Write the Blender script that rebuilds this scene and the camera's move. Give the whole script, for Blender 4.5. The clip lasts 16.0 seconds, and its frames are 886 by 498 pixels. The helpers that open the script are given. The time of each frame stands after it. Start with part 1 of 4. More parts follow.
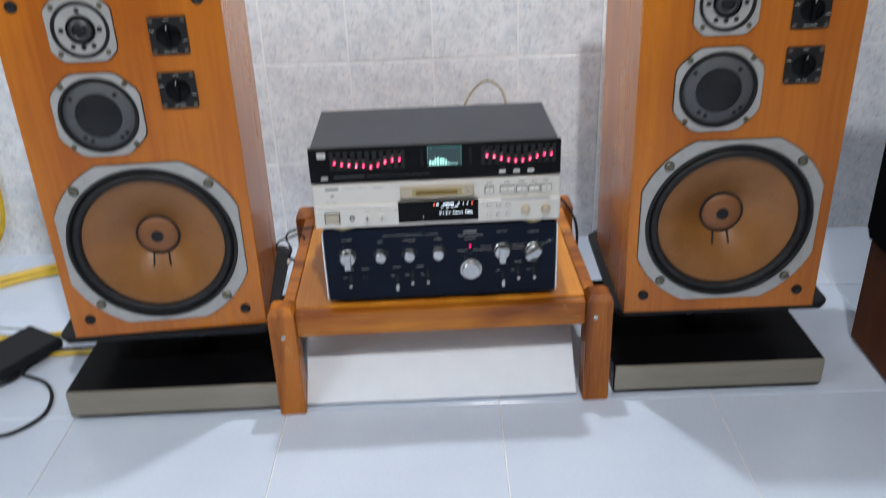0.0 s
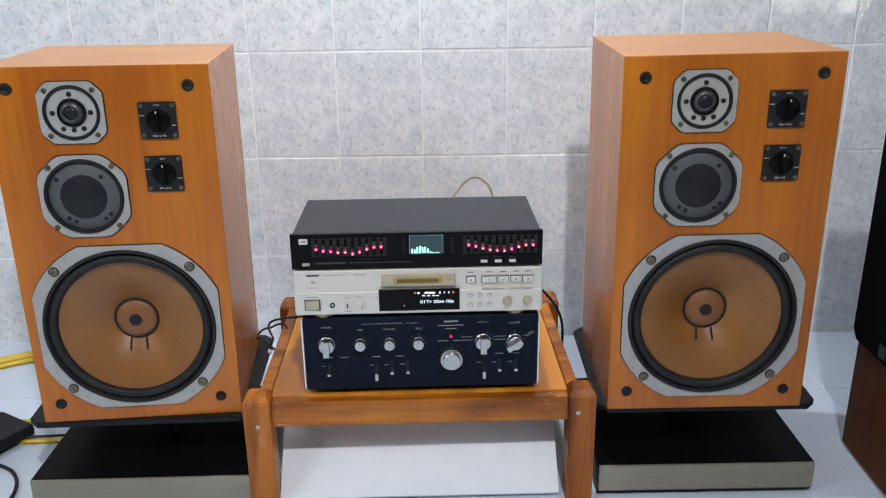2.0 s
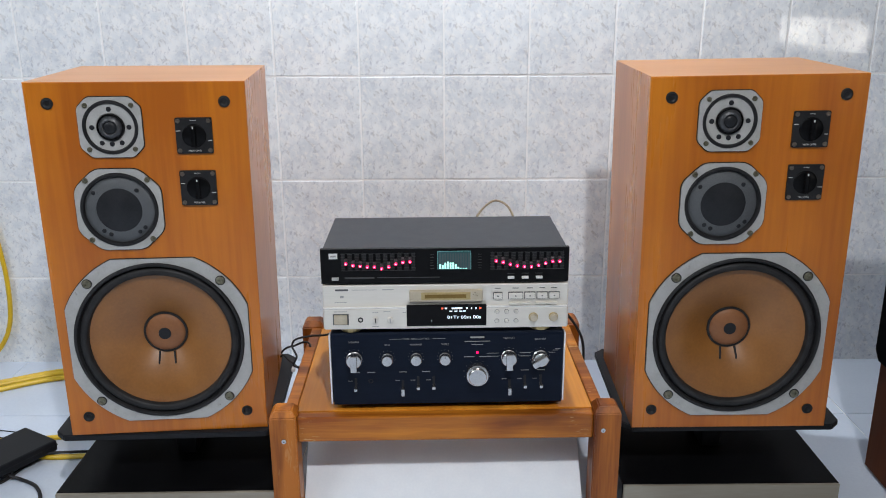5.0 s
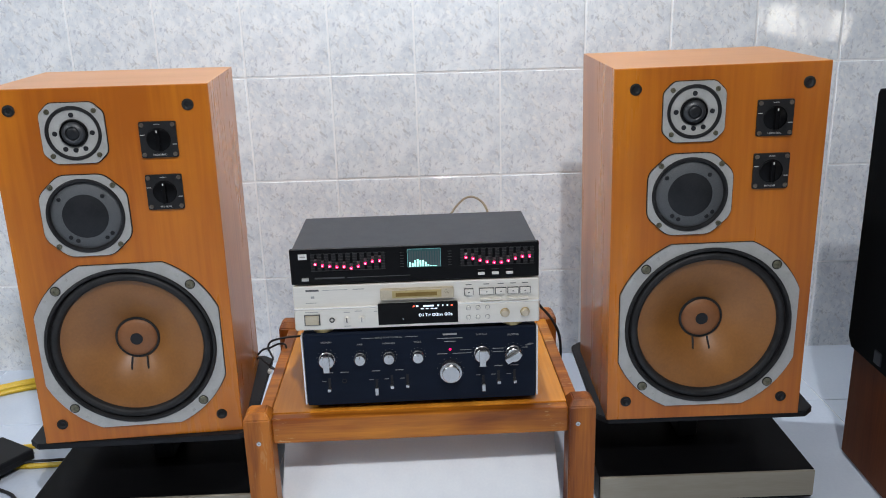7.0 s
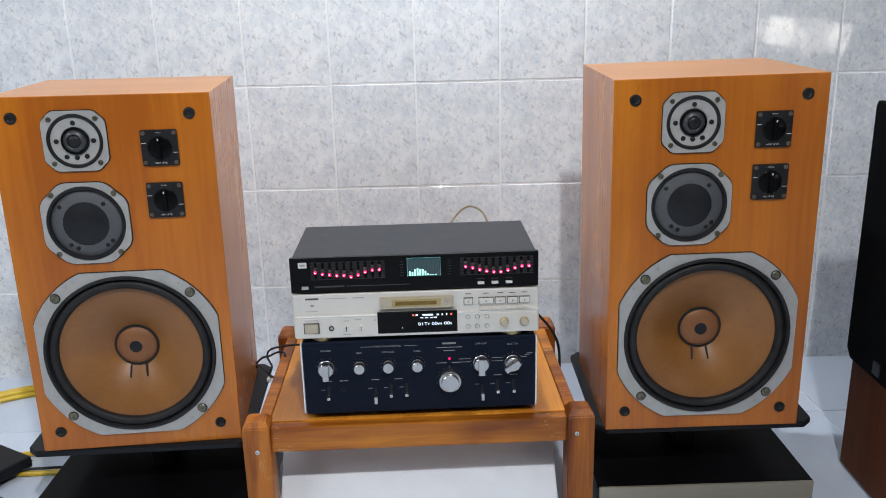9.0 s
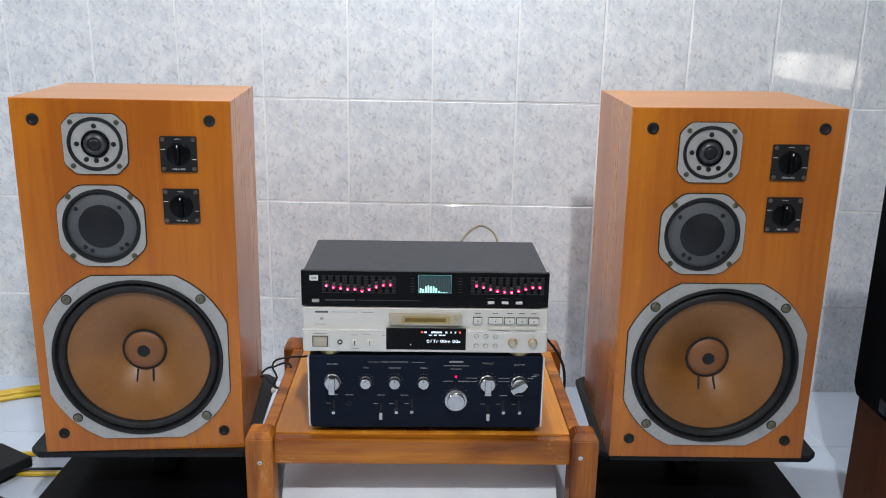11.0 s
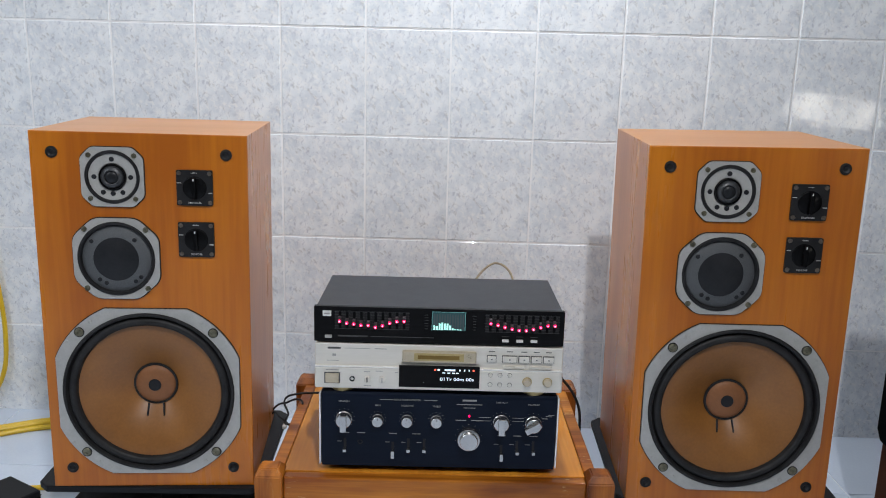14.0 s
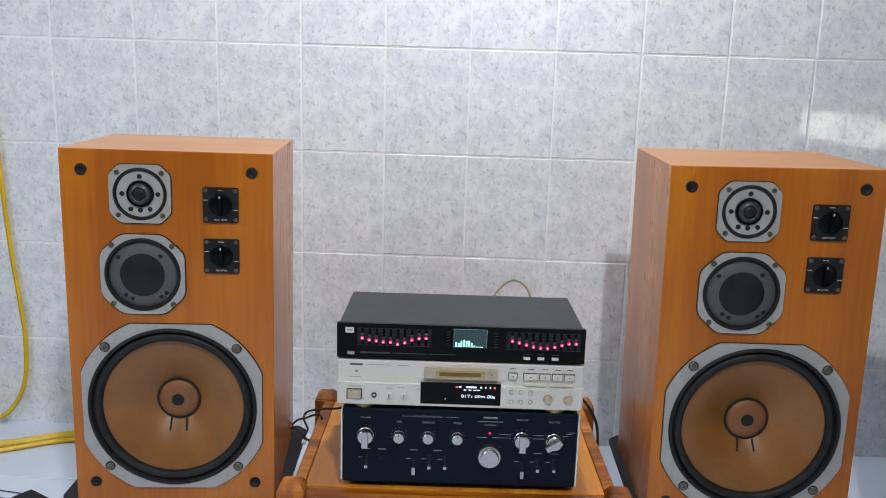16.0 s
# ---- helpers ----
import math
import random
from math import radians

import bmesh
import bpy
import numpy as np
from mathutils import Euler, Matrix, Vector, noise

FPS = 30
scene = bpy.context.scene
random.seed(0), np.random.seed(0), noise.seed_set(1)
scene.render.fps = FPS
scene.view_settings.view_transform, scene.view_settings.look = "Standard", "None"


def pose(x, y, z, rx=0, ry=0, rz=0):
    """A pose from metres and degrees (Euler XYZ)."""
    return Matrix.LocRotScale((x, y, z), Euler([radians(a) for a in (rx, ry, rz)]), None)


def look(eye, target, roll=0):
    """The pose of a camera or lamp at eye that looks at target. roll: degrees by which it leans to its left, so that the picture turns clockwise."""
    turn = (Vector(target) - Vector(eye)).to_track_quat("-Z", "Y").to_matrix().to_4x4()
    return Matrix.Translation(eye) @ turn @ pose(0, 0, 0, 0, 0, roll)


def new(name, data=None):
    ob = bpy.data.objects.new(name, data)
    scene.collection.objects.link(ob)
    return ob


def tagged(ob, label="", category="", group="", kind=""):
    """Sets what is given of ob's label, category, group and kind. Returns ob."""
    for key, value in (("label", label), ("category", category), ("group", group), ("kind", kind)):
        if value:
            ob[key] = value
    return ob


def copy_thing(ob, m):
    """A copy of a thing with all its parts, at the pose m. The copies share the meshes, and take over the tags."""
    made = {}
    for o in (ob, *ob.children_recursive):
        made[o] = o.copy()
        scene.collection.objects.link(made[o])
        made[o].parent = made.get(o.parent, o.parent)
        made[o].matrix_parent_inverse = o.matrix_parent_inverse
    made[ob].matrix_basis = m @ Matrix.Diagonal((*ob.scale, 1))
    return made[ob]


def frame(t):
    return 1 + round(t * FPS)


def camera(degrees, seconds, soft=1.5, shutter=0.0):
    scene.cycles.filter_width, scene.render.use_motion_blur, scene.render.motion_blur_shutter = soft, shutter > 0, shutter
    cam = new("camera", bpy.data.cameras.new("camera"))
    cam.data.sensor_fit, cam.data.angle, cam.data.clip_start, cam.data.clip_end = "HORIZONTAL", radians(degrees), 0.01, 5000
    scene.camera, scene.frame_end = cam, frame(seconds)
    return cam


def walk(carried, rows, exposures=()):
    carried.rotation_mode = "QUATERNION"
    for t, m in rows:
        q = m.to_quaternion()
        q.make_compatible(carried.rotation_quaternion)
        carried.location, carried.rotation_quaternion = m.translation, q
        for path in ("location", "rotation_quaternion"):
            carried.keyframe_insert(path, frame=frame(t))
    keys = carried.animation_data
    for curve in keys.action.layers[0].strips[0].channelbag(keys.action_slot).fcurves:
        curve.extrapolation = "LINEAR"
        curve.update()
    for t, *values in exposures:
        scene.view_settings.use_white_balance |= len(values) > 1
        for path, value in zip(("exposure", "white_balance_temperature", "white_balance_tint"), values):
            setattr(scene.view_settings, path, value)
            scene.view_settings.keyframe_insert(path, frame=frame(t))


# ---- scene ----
cam = camera(56.1, 16.0, soft=1.0, shutter=0.5)
PATH = [
    (0, (0.021, -1.963, 0.969), (0.007, -0.178, 0.067), -2.2),
    (0.2, (0.024, -1.983, 0.976), (0.025, -0.153, 0.171), -2.6),
    (0.5, (0.048, -1.997, 0.978), (0.05, -0.13, 0.26), -2.5),
    (1, (0.057, -1.967, 0.967), (0.072, -0.105, 0.238), -2.3),
    (1.5, (0.046, -1.97, 0.956), (0.047, -0.113, 0.212), -1.8),
    (2, (0.05, -1.969, 0.937), (0.045, -0.083, 0.272), -0.8),
    (2.5, (0.021, -1.983, 0.929), (0.009, -0.086, 0.296), 1.2),
    (3, (-0.003, -2.003, 0.925), (-0.018, -0.094, 0.33), 1.9),
    (3.5, (0.003, -2.004, 0.927), (-0.015, -0.086, 0.36), 1.7),
    (4, (-0.002, -1.995, 0.918), (-0.03, -0.079, 0.347), 1.0),
    (4.2, (-0.001, -1.998, 0.908), (-0.026, -0.081, 0.336), 0.7),
    (6.5, (0.041, -1.999, 0.912), (0.038, -0.089, 0.317), -1.6),
    (7, (0.047, -1.997, 0.909), (0.053, -0.085, 0.322), -1.7),
    (7.5, (0.042, -1.995, 0.907), (0.053, -0.082, 0.323), -1.8),
    (8, (0.046, -2.004, 0.91), (0.055, -0.09, 0.331), -1.7),
    (8.5, (0.048, -2.004, 0.913), (0.054, -0.088, 0.336), -1.6),
    (9, (0.045, -2.0, 0.91), (0.055, -0.082, 0.344), -1.4),
    (11.5, (0.029, -2.004, 0.911), (0.027, -0.07, 0.401), 1.4),
    (12, (0.031, -2.002, 0.91), (0.017, -0.064, 0.415), 1.2),
    (12.5, (0.028, -1.997, 0.909), (0.003, -0.055, 0.432), 1.3),
    (13, (0.037, -2.003, 0.915), (0.005, -0.051, 0.477), 1.2),
    (13.5, (0.036, -1.992, 0.906), (0.002, -0.039, 0.474), 1.4),
    (14, (0.032, -1.994, 0.907), (-0.006, -0.043, 0.47), 1.5),
    (14.5, (0.028, -2.008, 0.913), (-0.022, -0.055, 0.485), 1.6),
    (15, (0.02, -2.011, 0.916), (-0.034, -0.055, 0.501), 1.9),
    (15.5, (0.019, -2.012, 0.922), (-0.043, -0.055, 0.515), 1.9),
    (16, (0.008, -2.006, 0.914), (-0.05, -0.048, 0.511), 1.7),
]
EXPOSURES = [(0, 0.06), (0.5, 0.25), (1.0, 0.07), (2.0, 0.07), (3.0, 0.06), (4.2, 0.05), (7.5, 0.06), (9.0, 0.05), (11.5, 0.03), (12.0, -0.10), (12.5, -0.10), (14.5, -0.15), (16.0, -0.12)]
walk(cam, [(t, look(eye, target, roll)) for t, eye, target, roll in PATH], EXPOSURES)

# ---- light ----
PENDANT_POWER, WALL_POWER, FILL_POWER = 34.5, 14.5, 23.0
world = bpy.data.worlds.new("world")
scene.world = world
world.use_nodes = True
world.node_tree.nodes["Background"].inputs[0].default_value = (0.6, 0.7, 0.8, 1)
world.node_tree.nodes["Background"].inputs[1].default_value = 0.3


def area_lamp(name, m, power, size, size_y, colour):
    d = bpy.data.lights.new(name, "AREA")
    d.shape, d.size, d.size_y, d.energy, d.color = "RECTANGLE", size, size_y, power, colour
    ob = new(name, d)
    ob.matrix_world = m
    return ob


area_lamp("pendant_lamp_light", look((0.25, -2.25, 2.22), (-1.25, -0.42, 0.75)), PENDANT_POWER, 0.09, 0.09, (0.978, 0.975, 0.992))
# added fill from the left; no window is known there
area_lamp("fill_light", look((-2.22, -2.3, 2.16), (-0.2, -1.6, 0.9)), FILL_POWER, 1.3, 0.7, (0.86, 0.93, 1.0))
area_lamp("wall_lamp_light", look((0.07, -0.28, 1.93), (0.03, -0.42, 0)), WALL_POWER, 0.06, 0.06, (0.9, 0.95, 1.0))


# ---- materials ----
def nodes_of(m):
    m.use_nodes = True
    return m.node_tree.nodes, m.node_tree.links


def surf(name, c1, c2, scale=20.0, rough=0.5, metal=0.0, bump=0.0, stretch=(1, 1, 1), coat=0.0, fine=8.0,
         fleck=None, random_tint=0.0, rough_var=0.08, detail=6.0, coords="Object", spec=0.5):
    """Two scales of noise between c1 and c2, a finer grain, roughness that varies with it, and relief."""
    m = bpy.data.materials.new(name)
    n, l = nodes_of(m)
    b = n["Principled BSDF"]
    tc, mp = n.new("ShaderNodeTexCoord"), n.new("ShaderNodeMapping")
    mp.inputs["Scale"].default_value = stretch
    l.new(tc.outputs[coords], mp.inputs[0])
    big, small = n.new("ShaderNodeTexNoise"), n.new("ShaderNodeTexNoise")
    big.inputs["Scale"].default_value, small.inputs["Scale"].default_value = scale, scale * fine
    big.inputs["Detail"].default_value = small.inputs["Detail"].default_value = detail
    l.new(mp.outputs[0], big.inputs[0])
    l.new(mp.outputs[0], small.inputs[0])
    mixf = n.new("ShaderNodeMath")
    mixf.operation = "MULTIPLY_ADD"
    mixf.inputs[1].default_value = 0.35
    l.new(small.outputs[0], mixf.inputs[0])
    sc = n.new("ShaderNodeMath")
    sc.operation, sc.inputs[1].default_value = "MULTIPLY", 0.65
    l.new(big.outputs[0], sc.inputs[0])
    l.new(sc.outputs[0], mixf.inputs[2])
    ramp = n.new("ShaderNodeValToRGB")
    ramp.color_ramp.elements[0].position, ramp.color_ramp.elements[1].position = 0.33, 0.67
    ramp.color_ramp.elements[0].color, ramp.color_ramp.elements[1].color = (*c1, 1), (*c2, 1)
    l.new(mixf.outputs[0], ramp.inputs[0])
    out = ramp.outputs[0]
    if random_tint:
        info, hsv = n.new("ShaderNodeObjectInfo"), n.new("ShaderNodeHueSaturation")
        mr = n.new("ShaderNodeMapRange")
        mr.inputs[3].default_value, mr.inputs[4].default_value = 1 - random_tint, 1 + random_tint
        l.new(info.outputs["Random"], mr.inputs[0])
        l.new(mr.outputs[0], hsv.inputs["Value"])
        l.new(out, hsv.inputs["Color"])
        out = hsv.outputs[0]
    l.new(out, b.inputs["Base Color"])
    rr = n.new("ShaderNodeMapRange")
    rr.inputs[3].default_value, rr.inputs[4].default_value = max(0.02, rough - rough_var), min(1, rough + rough_var)
    l.new(mixf.outputs[0], rr.inputs[0])
    l.new(rr.outputs[0], b.inputs["Roughness"])
    b.inputs["Metallic"].default_value = metal
    b.inputs["Specular IOR Level"].default_value = spec
    b.inputs["Coat Weight"].default_value, b.inputs["Coat Roughness"].default_value = coat, 0.12
    if bump:
        bp = n.new("ShaderNodeBump")
        bp.inputs["Strength"].default_value, bp.inputs["Distance"].default_value = bump, 0.002
        l.new(mixf.outputs[0], bp.inputs["Height"])
        l.new(bp.outputs[0], b.inputs["Normal"])
    return m


def wood(name, dark, light, along, scale=14.0, rough=0.38, coat=0.0, rings=0.5, spread=(0.36, 0.62), spec=0.5, knots=0.0, wear=0.0):
    """Grain drawn out along one axis: broad bands, thin pores."""
    m = bpy.data.materials.new(name)
    n, l = nodes_of(m)
    b = n["Principled BSDF"]
    tc = n.new("ShaderNodeTexCoord")
    info = n.new("ShaderNodeObjectInfo")
    add = n.new("ShaderNodeVectorMath")
    mulr = n.new("ShaderNodeVectorMath")
    mulr.operation, mulr.inputs[1].default_value = "SCALE", (1, 1, 1)
    comb = n.new("ShaderNodeCombineXYZ")
    for i in range(3):
        l.new(info.outputs["Random"], comb.inputs[i])
    l.new(comb.outputs[0], add.inputs[1])
    l.new(tc.outputs["Object"], add.inputs[0])
    mp = n.new("ShaderNodeMapping")
    s = [1.0, 1.0, 1.0]
    s[along] = 0.05
    mp.inputs["Scale"].default_value = s
    l.new(add.outputs[0], mp.inputs[0])
    big, pore = n.new("ShaderNodeTexNoise"), n.new("ShaderNodeTexNoise")
    big.inputs["Scale"].default_value, big.inputs["Detail"].default_value, big.inputs["Distortion"].default_value = scale, 5, rings
    pore.inputs["Scale"].default_value, pore.inputs["Detail"].default_value = scale * 14, 4
    l.new(mp.outputs[0], big.inputs[0])
    l.new(mp.outputs[0], pore.inputs[0])
    blot = n.new("ShaderNodeTexNoise")
    blot.inputs["Scale"].default_value = 4.0
    l.new(add.outputs[0], blot.inputs[0])
    mixed = n.new("ShaderNodeMix")
    mixed.inputs[0].default_value = 0.3
    l.new(big.outputs[0], mixed.inputs[2])
    l.new(pore.outputs[0], mixed.inputs[3])
    mixed2 = n.new("ShaderNodeMix")
    mixed2.inputs[0].default_value = 0.3
    l.new(mixed.outputs[0], mixed2.inputs[2])
    l.new(blot.outputs[0], mixed2.inputs[3])
    ramp = n.new("ShaderNodeValToRGB")
    ramp.color_ramp.elements[0].position, ramp.color_ramp.elements[1].position = spread
    ramp.color_ramp.elements[0].color, ramp.color_ramp.elements[1].color = (*dark, 1), (*light, 1)
    l.new(mixed2.outputs[0], ramp.inputs[0])
    out = ramp.outputs[0]
    if knots:
        # dark heartwood streaks and rubbed patches
        st = n.new("ShaderNodeTexNoise")
        st.inputs["Scale"].default_value, st.inputs["Detail"].default_value, st.inputs["Distortion"].default_value = scale * 0.55, 3, 1.2
        mp2 = n.new("ShaderNodeMapping")
        s2 = [1.0, 1.0, 1.0]
        s2[along] = 0.14
        mp2.inputs["Scale"].default_value, mp2.inputs["Location"].default_value = s2, (3.1, 1.7, 5.3)
        l.new(add.outputs[0], mp2.inputs[0])
        l.new(mp2.outputs[0], st.inputs[0])
        sr = n.new("ShaderNodeValToRGB")
        sr.color_ramp.elements[0].position, sr.color_ramp.elements[1].position = 0.52, 0.68
        sr.color_ramp.elements[0].color, sr.color_ramp.elements[1].color = (1, 1, 1, 1), (1 - knots, 1 - knots * 1.15, 1 - knots * 1.2, 1)
        l.new(st.outputs[0], sr.inputs[0])
        mx = n.new("ShaderNodeMix")
        mx.data_type, mx.blend_type, mx.inputs[0].default_value = "RGBA", "MULTIPLY", 1.0
        l.new(out, mx.inputs[6])
        l.new(sr.outputs[0], mx.inputs[7])
        out = mx.outputs[2]
    if wear:
        # pale scratches and bare specks where the varnish is rubbed away
        sc, patch = n.new("ShaderNodeTexNoise"), n.new("ShaderNodeTexNoise")
        mp3 = n.new("ShaderNodeMapping")
        s3 = [1.0, 1.0, 1.0]
        s3[along] = 0.22
        mp3.inputs["Scale"].default_value = s3
        l.new(add.outputs[0], mp3.inputs[0])
        sc.inputs["Scale"].default_value, sc.inputs["Detail"].default_value, sc.inputs["Distortion"].default_value = 170, 4, 0.8
        l.new(mp3.outputs[0], sc.inputs[0])
        patch.inputs["Scale"].default_value, patch.inputs["Detail"].default_value = 7.0, 3
        l.new(add.outputs[0], patch.inputs[0])
        r1, r2 = n.new("ShaderNodeMapRange"), n.new("ShaderNodeMapRange")
        r1.inputs[1].default_value, r1.inputs[2].default_value = 0.60, 0.66
        r2.inputs[1].default_value, r2.inputs[2].default_value, r2.inputs[4].default_value = 0.54, 0.66, wear
        l.new(sc.outputs[0], r1.inputs[0])
        l.new(patch.outputs[0], r2.inputs[0])
        both = n.new("ShaderNodeMath")
        both.operation = "MULTIPLY"
        l.new(r1.outputs[0], both.inputs[0])
        l.new(r2.outputs[0], both.inputs[1])
        rub = n.new("ShaderNodeMix")
        rub.data_type = "RGBA"
        rub.inputs[7].default_value = (0.62, 0.42, 0.20, 1)
        l.new(both.outputs[0], rub.inputs[0])
        l.new(out, rub.inputs[6])
        out = rub.outputs[2]
    l.new(out, b.inputs["Base Color"])
    b.inputs["Specular IOR Level"].default_value = spec
    mr = n.new("ShaderNodeMapRange")
    mr.inputs[3].default_value, mr.inputs[4].default_value = rough + 0.08, rough - 0.06
    l.new(mixed2.outputs[0], mr.inputs[0])
    l.new(mr.outputs[0], b.inputs["Roughness"])
    b.inputs["Coat Weight"].default_value, b.inputs["Coat Roughness"].default_value = coat, 0.20
    bp = n.new("ShaderNodeBump")
    bp.inputs["Strength"].default_value, bp.inputs["Distance"].default_value = 0.12, 0.0006
    l.new(pore.outputs[0], bp.inputs["Height"])
    l.new(bp.outputs[0], b.inputs["Normal"])
    return m


def glow(name, colour, strength):
    m = bpy.data.materials.new(name)
    n, l = nodes_of(m)
    b = n["Principled BSDF"]
    b.inputs["Base Color"].default_value = (*[c * 0.5 for c in colour], 1)
    b.inputs["Emission Color"].default_value, b.inputs["Emission Strength"].default_value = (*colour, 1), strength
    return m


def tile_material(name):
    """Glazed wall tile with a printed stone pattern: pale clouds, blue-grey flecks drawn a little upright."""
    m = bpy.data.materials.new(name)
    n, l = nodes_of(m)
    b = n["Principled BSDF"]
    tc, info = n.new("ShaderNodeTexCoord"), n.new("ShaderNodeObjectInfo")
    mp = n.new("ShaderNodeMapping")
    mp.inputs["Scale"].default_value = (1.0, 1.0, 0.75)
    l.new(tc.outputs["Object"], mp.inputs[0])

    def noise_tex(scale, detail, distortion=0.0):
        t = n.new("ShaderNodeTexNoise")
        t.inputs["Scale"].default_value, t.inputs["Detail"].default_value, t.inputs["Distortion"].default_value = scale, detail, distortion
        l.new(mp.outputs[0], t.inputs[0])
        return t

    def ramp_of(src, a, ca, bb, cb):
        r = n.new("ShaderNodeValToRGB")
        r.color_ramp.elements[0].position, r.color_ramp.elements[1].position = a, bb
        r.color_ramp.elements[0].color, r.color_ramp.elements[1].color = (*ca, 1), (*cb, 1)
        l.new(src, r.inputs[0])
        return r

    def mix(kind, fac, x, y):
        k = n.new("ShaderNodeMix")
        k.data_type, k.blend_type = "RGBA", kind
        if isinstance(fac, float):
            k.inputs[0].default_value = fac
        else:
            l.new(fac, k.inputs[0])
        l.new(x, k.inputs[6])
        l.new(y, k.inputs[7])
        return k.outputs[2]

    def flat(c):
        r = n.new("ShaderNodeRGB")
        r.outputs[0].default_value = (*c, 1)
        return r.outputs[0]

    def strokes(scale, angle, low, high, amount, at):
        """Short brush strokes that lean to one side, from stretched noise."""
        turn = n.new("ShaderNodeMapping")
        turn.inputs["Rotation"].default_value = (0, radians(angle), 0)
        turn.inputs["Location"].default_value = at
        l.new(tc.outputs["Object"], turn.inputs[0])
        pull = n.new("ShaderNodeMapping")
        pull.inputs["Scale"].default_value = (1.0, 1.0, 0.62)
        l.new(turn.outputs[0], pull.inputs[0])
        t = n.new("ShaderNodeTexNoise")
        t.inputs["Scale"].default_value, t.inputs["Detail"].default_value = scale, 3.0
        t.inputs["Roughness"].default_value, t.inputs["Distortion"].default_value = 0.65, 0.5
        l.new(pull.outputs[0], t.inputs[0])
        r = n.new("ShaderNodeMapRange")
        r.inputs[1].default_value, r.inputs[2].default_value, r.inputs[4].default_value = low, high, amount
        l.new(t.outputs[0], r.inputs[0])
        return r.outputs[0]

    # sponged print: a cloudy pale ground, white dabs, blue-grey and stone-grey strokes
    c = ramp_of(noise_tex(30, 7, 0.8).outputs[0], 0.36, (0.685, 0.73, 0.78), 0.64, (0.84, 0.872, 0.90)).outputs[0]
    c = mix("MIX", strokes(54, 38, 0.52, 0.68, 0.65, (1.3, 0, 2.1)), c, flat((0.90, 0.905, 0.90)))
    c = mix("MIX", strokes(62, -42, 0.55, 0.72, 0.62, (4.7, 0, 0.6)), c, flat((0.55, 0.59, 0.66)))
    c = mix("MIX", strokes(82, 30, 0.57, 0.69, 0.75, (7.9, 0, 5.2)), c, flat((0.50, 0.505, 0.515)))
    c = mix("MIX", strokes(112, -25, 0.57, 0.69, 0.75, (2.2, 0, 8.8)), c, flat((0.48, 0.51, 0.585)))
    c = mix("MIX", strokes(115, 60, 0.55, 0.67, 0.70, (9.1, 0, 3.4)), c, flat((0.88, 0.885, 0.875)))
    hsv, mr = n.new("ShaderNodeHueSaturation"), n.new("ShaderNodeMapRange")
    mr.inputs[3].default_value, mr.inputs[4].default_value = 0.97, 1.03
    l.new(info.outputs["Random"], mr.inputs[0])
    l.new(mr.outputs[0], hsv.inputs["Value"])
    l.new(c, hsv.inputs["Color"])
    l.new(hsv.outputs[0], b.inputs["Base Color"])
    b.inputs["Roughness"].default_value = 0.03
    wave = noise_tex(26, 4)
    bp = n.new("ShaderNodeBump")
    bp.inputs["Strength"].default_value, bp.inputs["Distance"].default_value = 0.14, 0.003
    l.new(wave.outputs[0], bp.inputs["Height"])
    l.new(bp.outputs[0], b.inputs["Normal"])
    return m


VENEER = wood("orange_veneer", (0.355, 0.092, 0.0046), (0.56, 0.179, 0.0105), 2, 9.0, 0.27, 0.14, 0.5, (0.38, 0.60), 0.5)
# same veneer, grain crosswise; its paler colour holds the wall's sheen on top
VENEER_TOP_SHEEN = wood("orange_veneer_top_sheen", (0.42, 0.150, 0.018), (0.56, 0.215, 0.028), 0, 9.0, 0.30, 0.12, 0.4, (0.30, 0.70), 0.5)
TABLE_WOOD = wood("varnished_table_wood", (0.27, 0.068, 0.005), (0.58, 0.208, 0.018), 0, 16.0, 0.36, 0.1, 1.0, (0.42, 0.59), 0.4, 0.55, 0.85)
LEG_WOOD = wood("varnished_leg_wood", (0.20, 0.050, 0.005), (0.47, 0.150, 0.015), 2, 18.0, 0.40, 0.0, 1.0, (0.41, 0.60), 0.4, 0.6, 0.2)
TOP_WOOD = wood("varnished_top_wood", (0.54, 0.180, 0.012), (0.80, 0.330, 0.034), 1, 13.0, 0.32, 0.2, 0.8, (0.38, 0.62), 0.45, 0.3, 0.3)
WALNUT = wood("dark_walnut", (0.072, 0.018, 0.0045), (0.145, 0.040, 0.010), 2, 14.0, 0.55, 0.0, 0.5, (0.36, 0.62), 0.12)
TILE = tile_material("printed_wall_tile")
GROUT = surf("white_grout", (0.84, 0.85, 0.86), (0.90, 0.91, 0.92), 60, 0.8, bump=0.3)
FLOOR_TILE = surf("pale_blue_floor_tile", (0.56, 0.63, 0.745), (0.64, 0.71, 0.81), 5.0, 0.16, bump=0.02, fine=30, random_tint=0.02, rough_var=0.04)
FLOOR_GROUT = surf("floor_grout", (0.76, 0.755, 0.73), (0.84, 0.83, 0.80), 40, 0.8)
# white held down to weaken the bounce from the unseen ceiling
PLASTER = surf("dimmed_white_paint", (0.40, 0.41, 0.42), (0.47, 0.48, 0.48), 3.0, 0.75, bump=0.1)
# unseen walls made darker still so that less light bounces back
DIM_WALL = surf("dim_wall", (0.26, 0.265, 0.27), (0.31, 0.315, 0.32), 3.0, 0.75, bump=0.1)
BLACK_STEEL = surf("black_painted_steel", (0.010, 0.011, 0.013), (0.017, 0.018, 0.021), 30, 0.42, bump=0.05, spec=0.15)
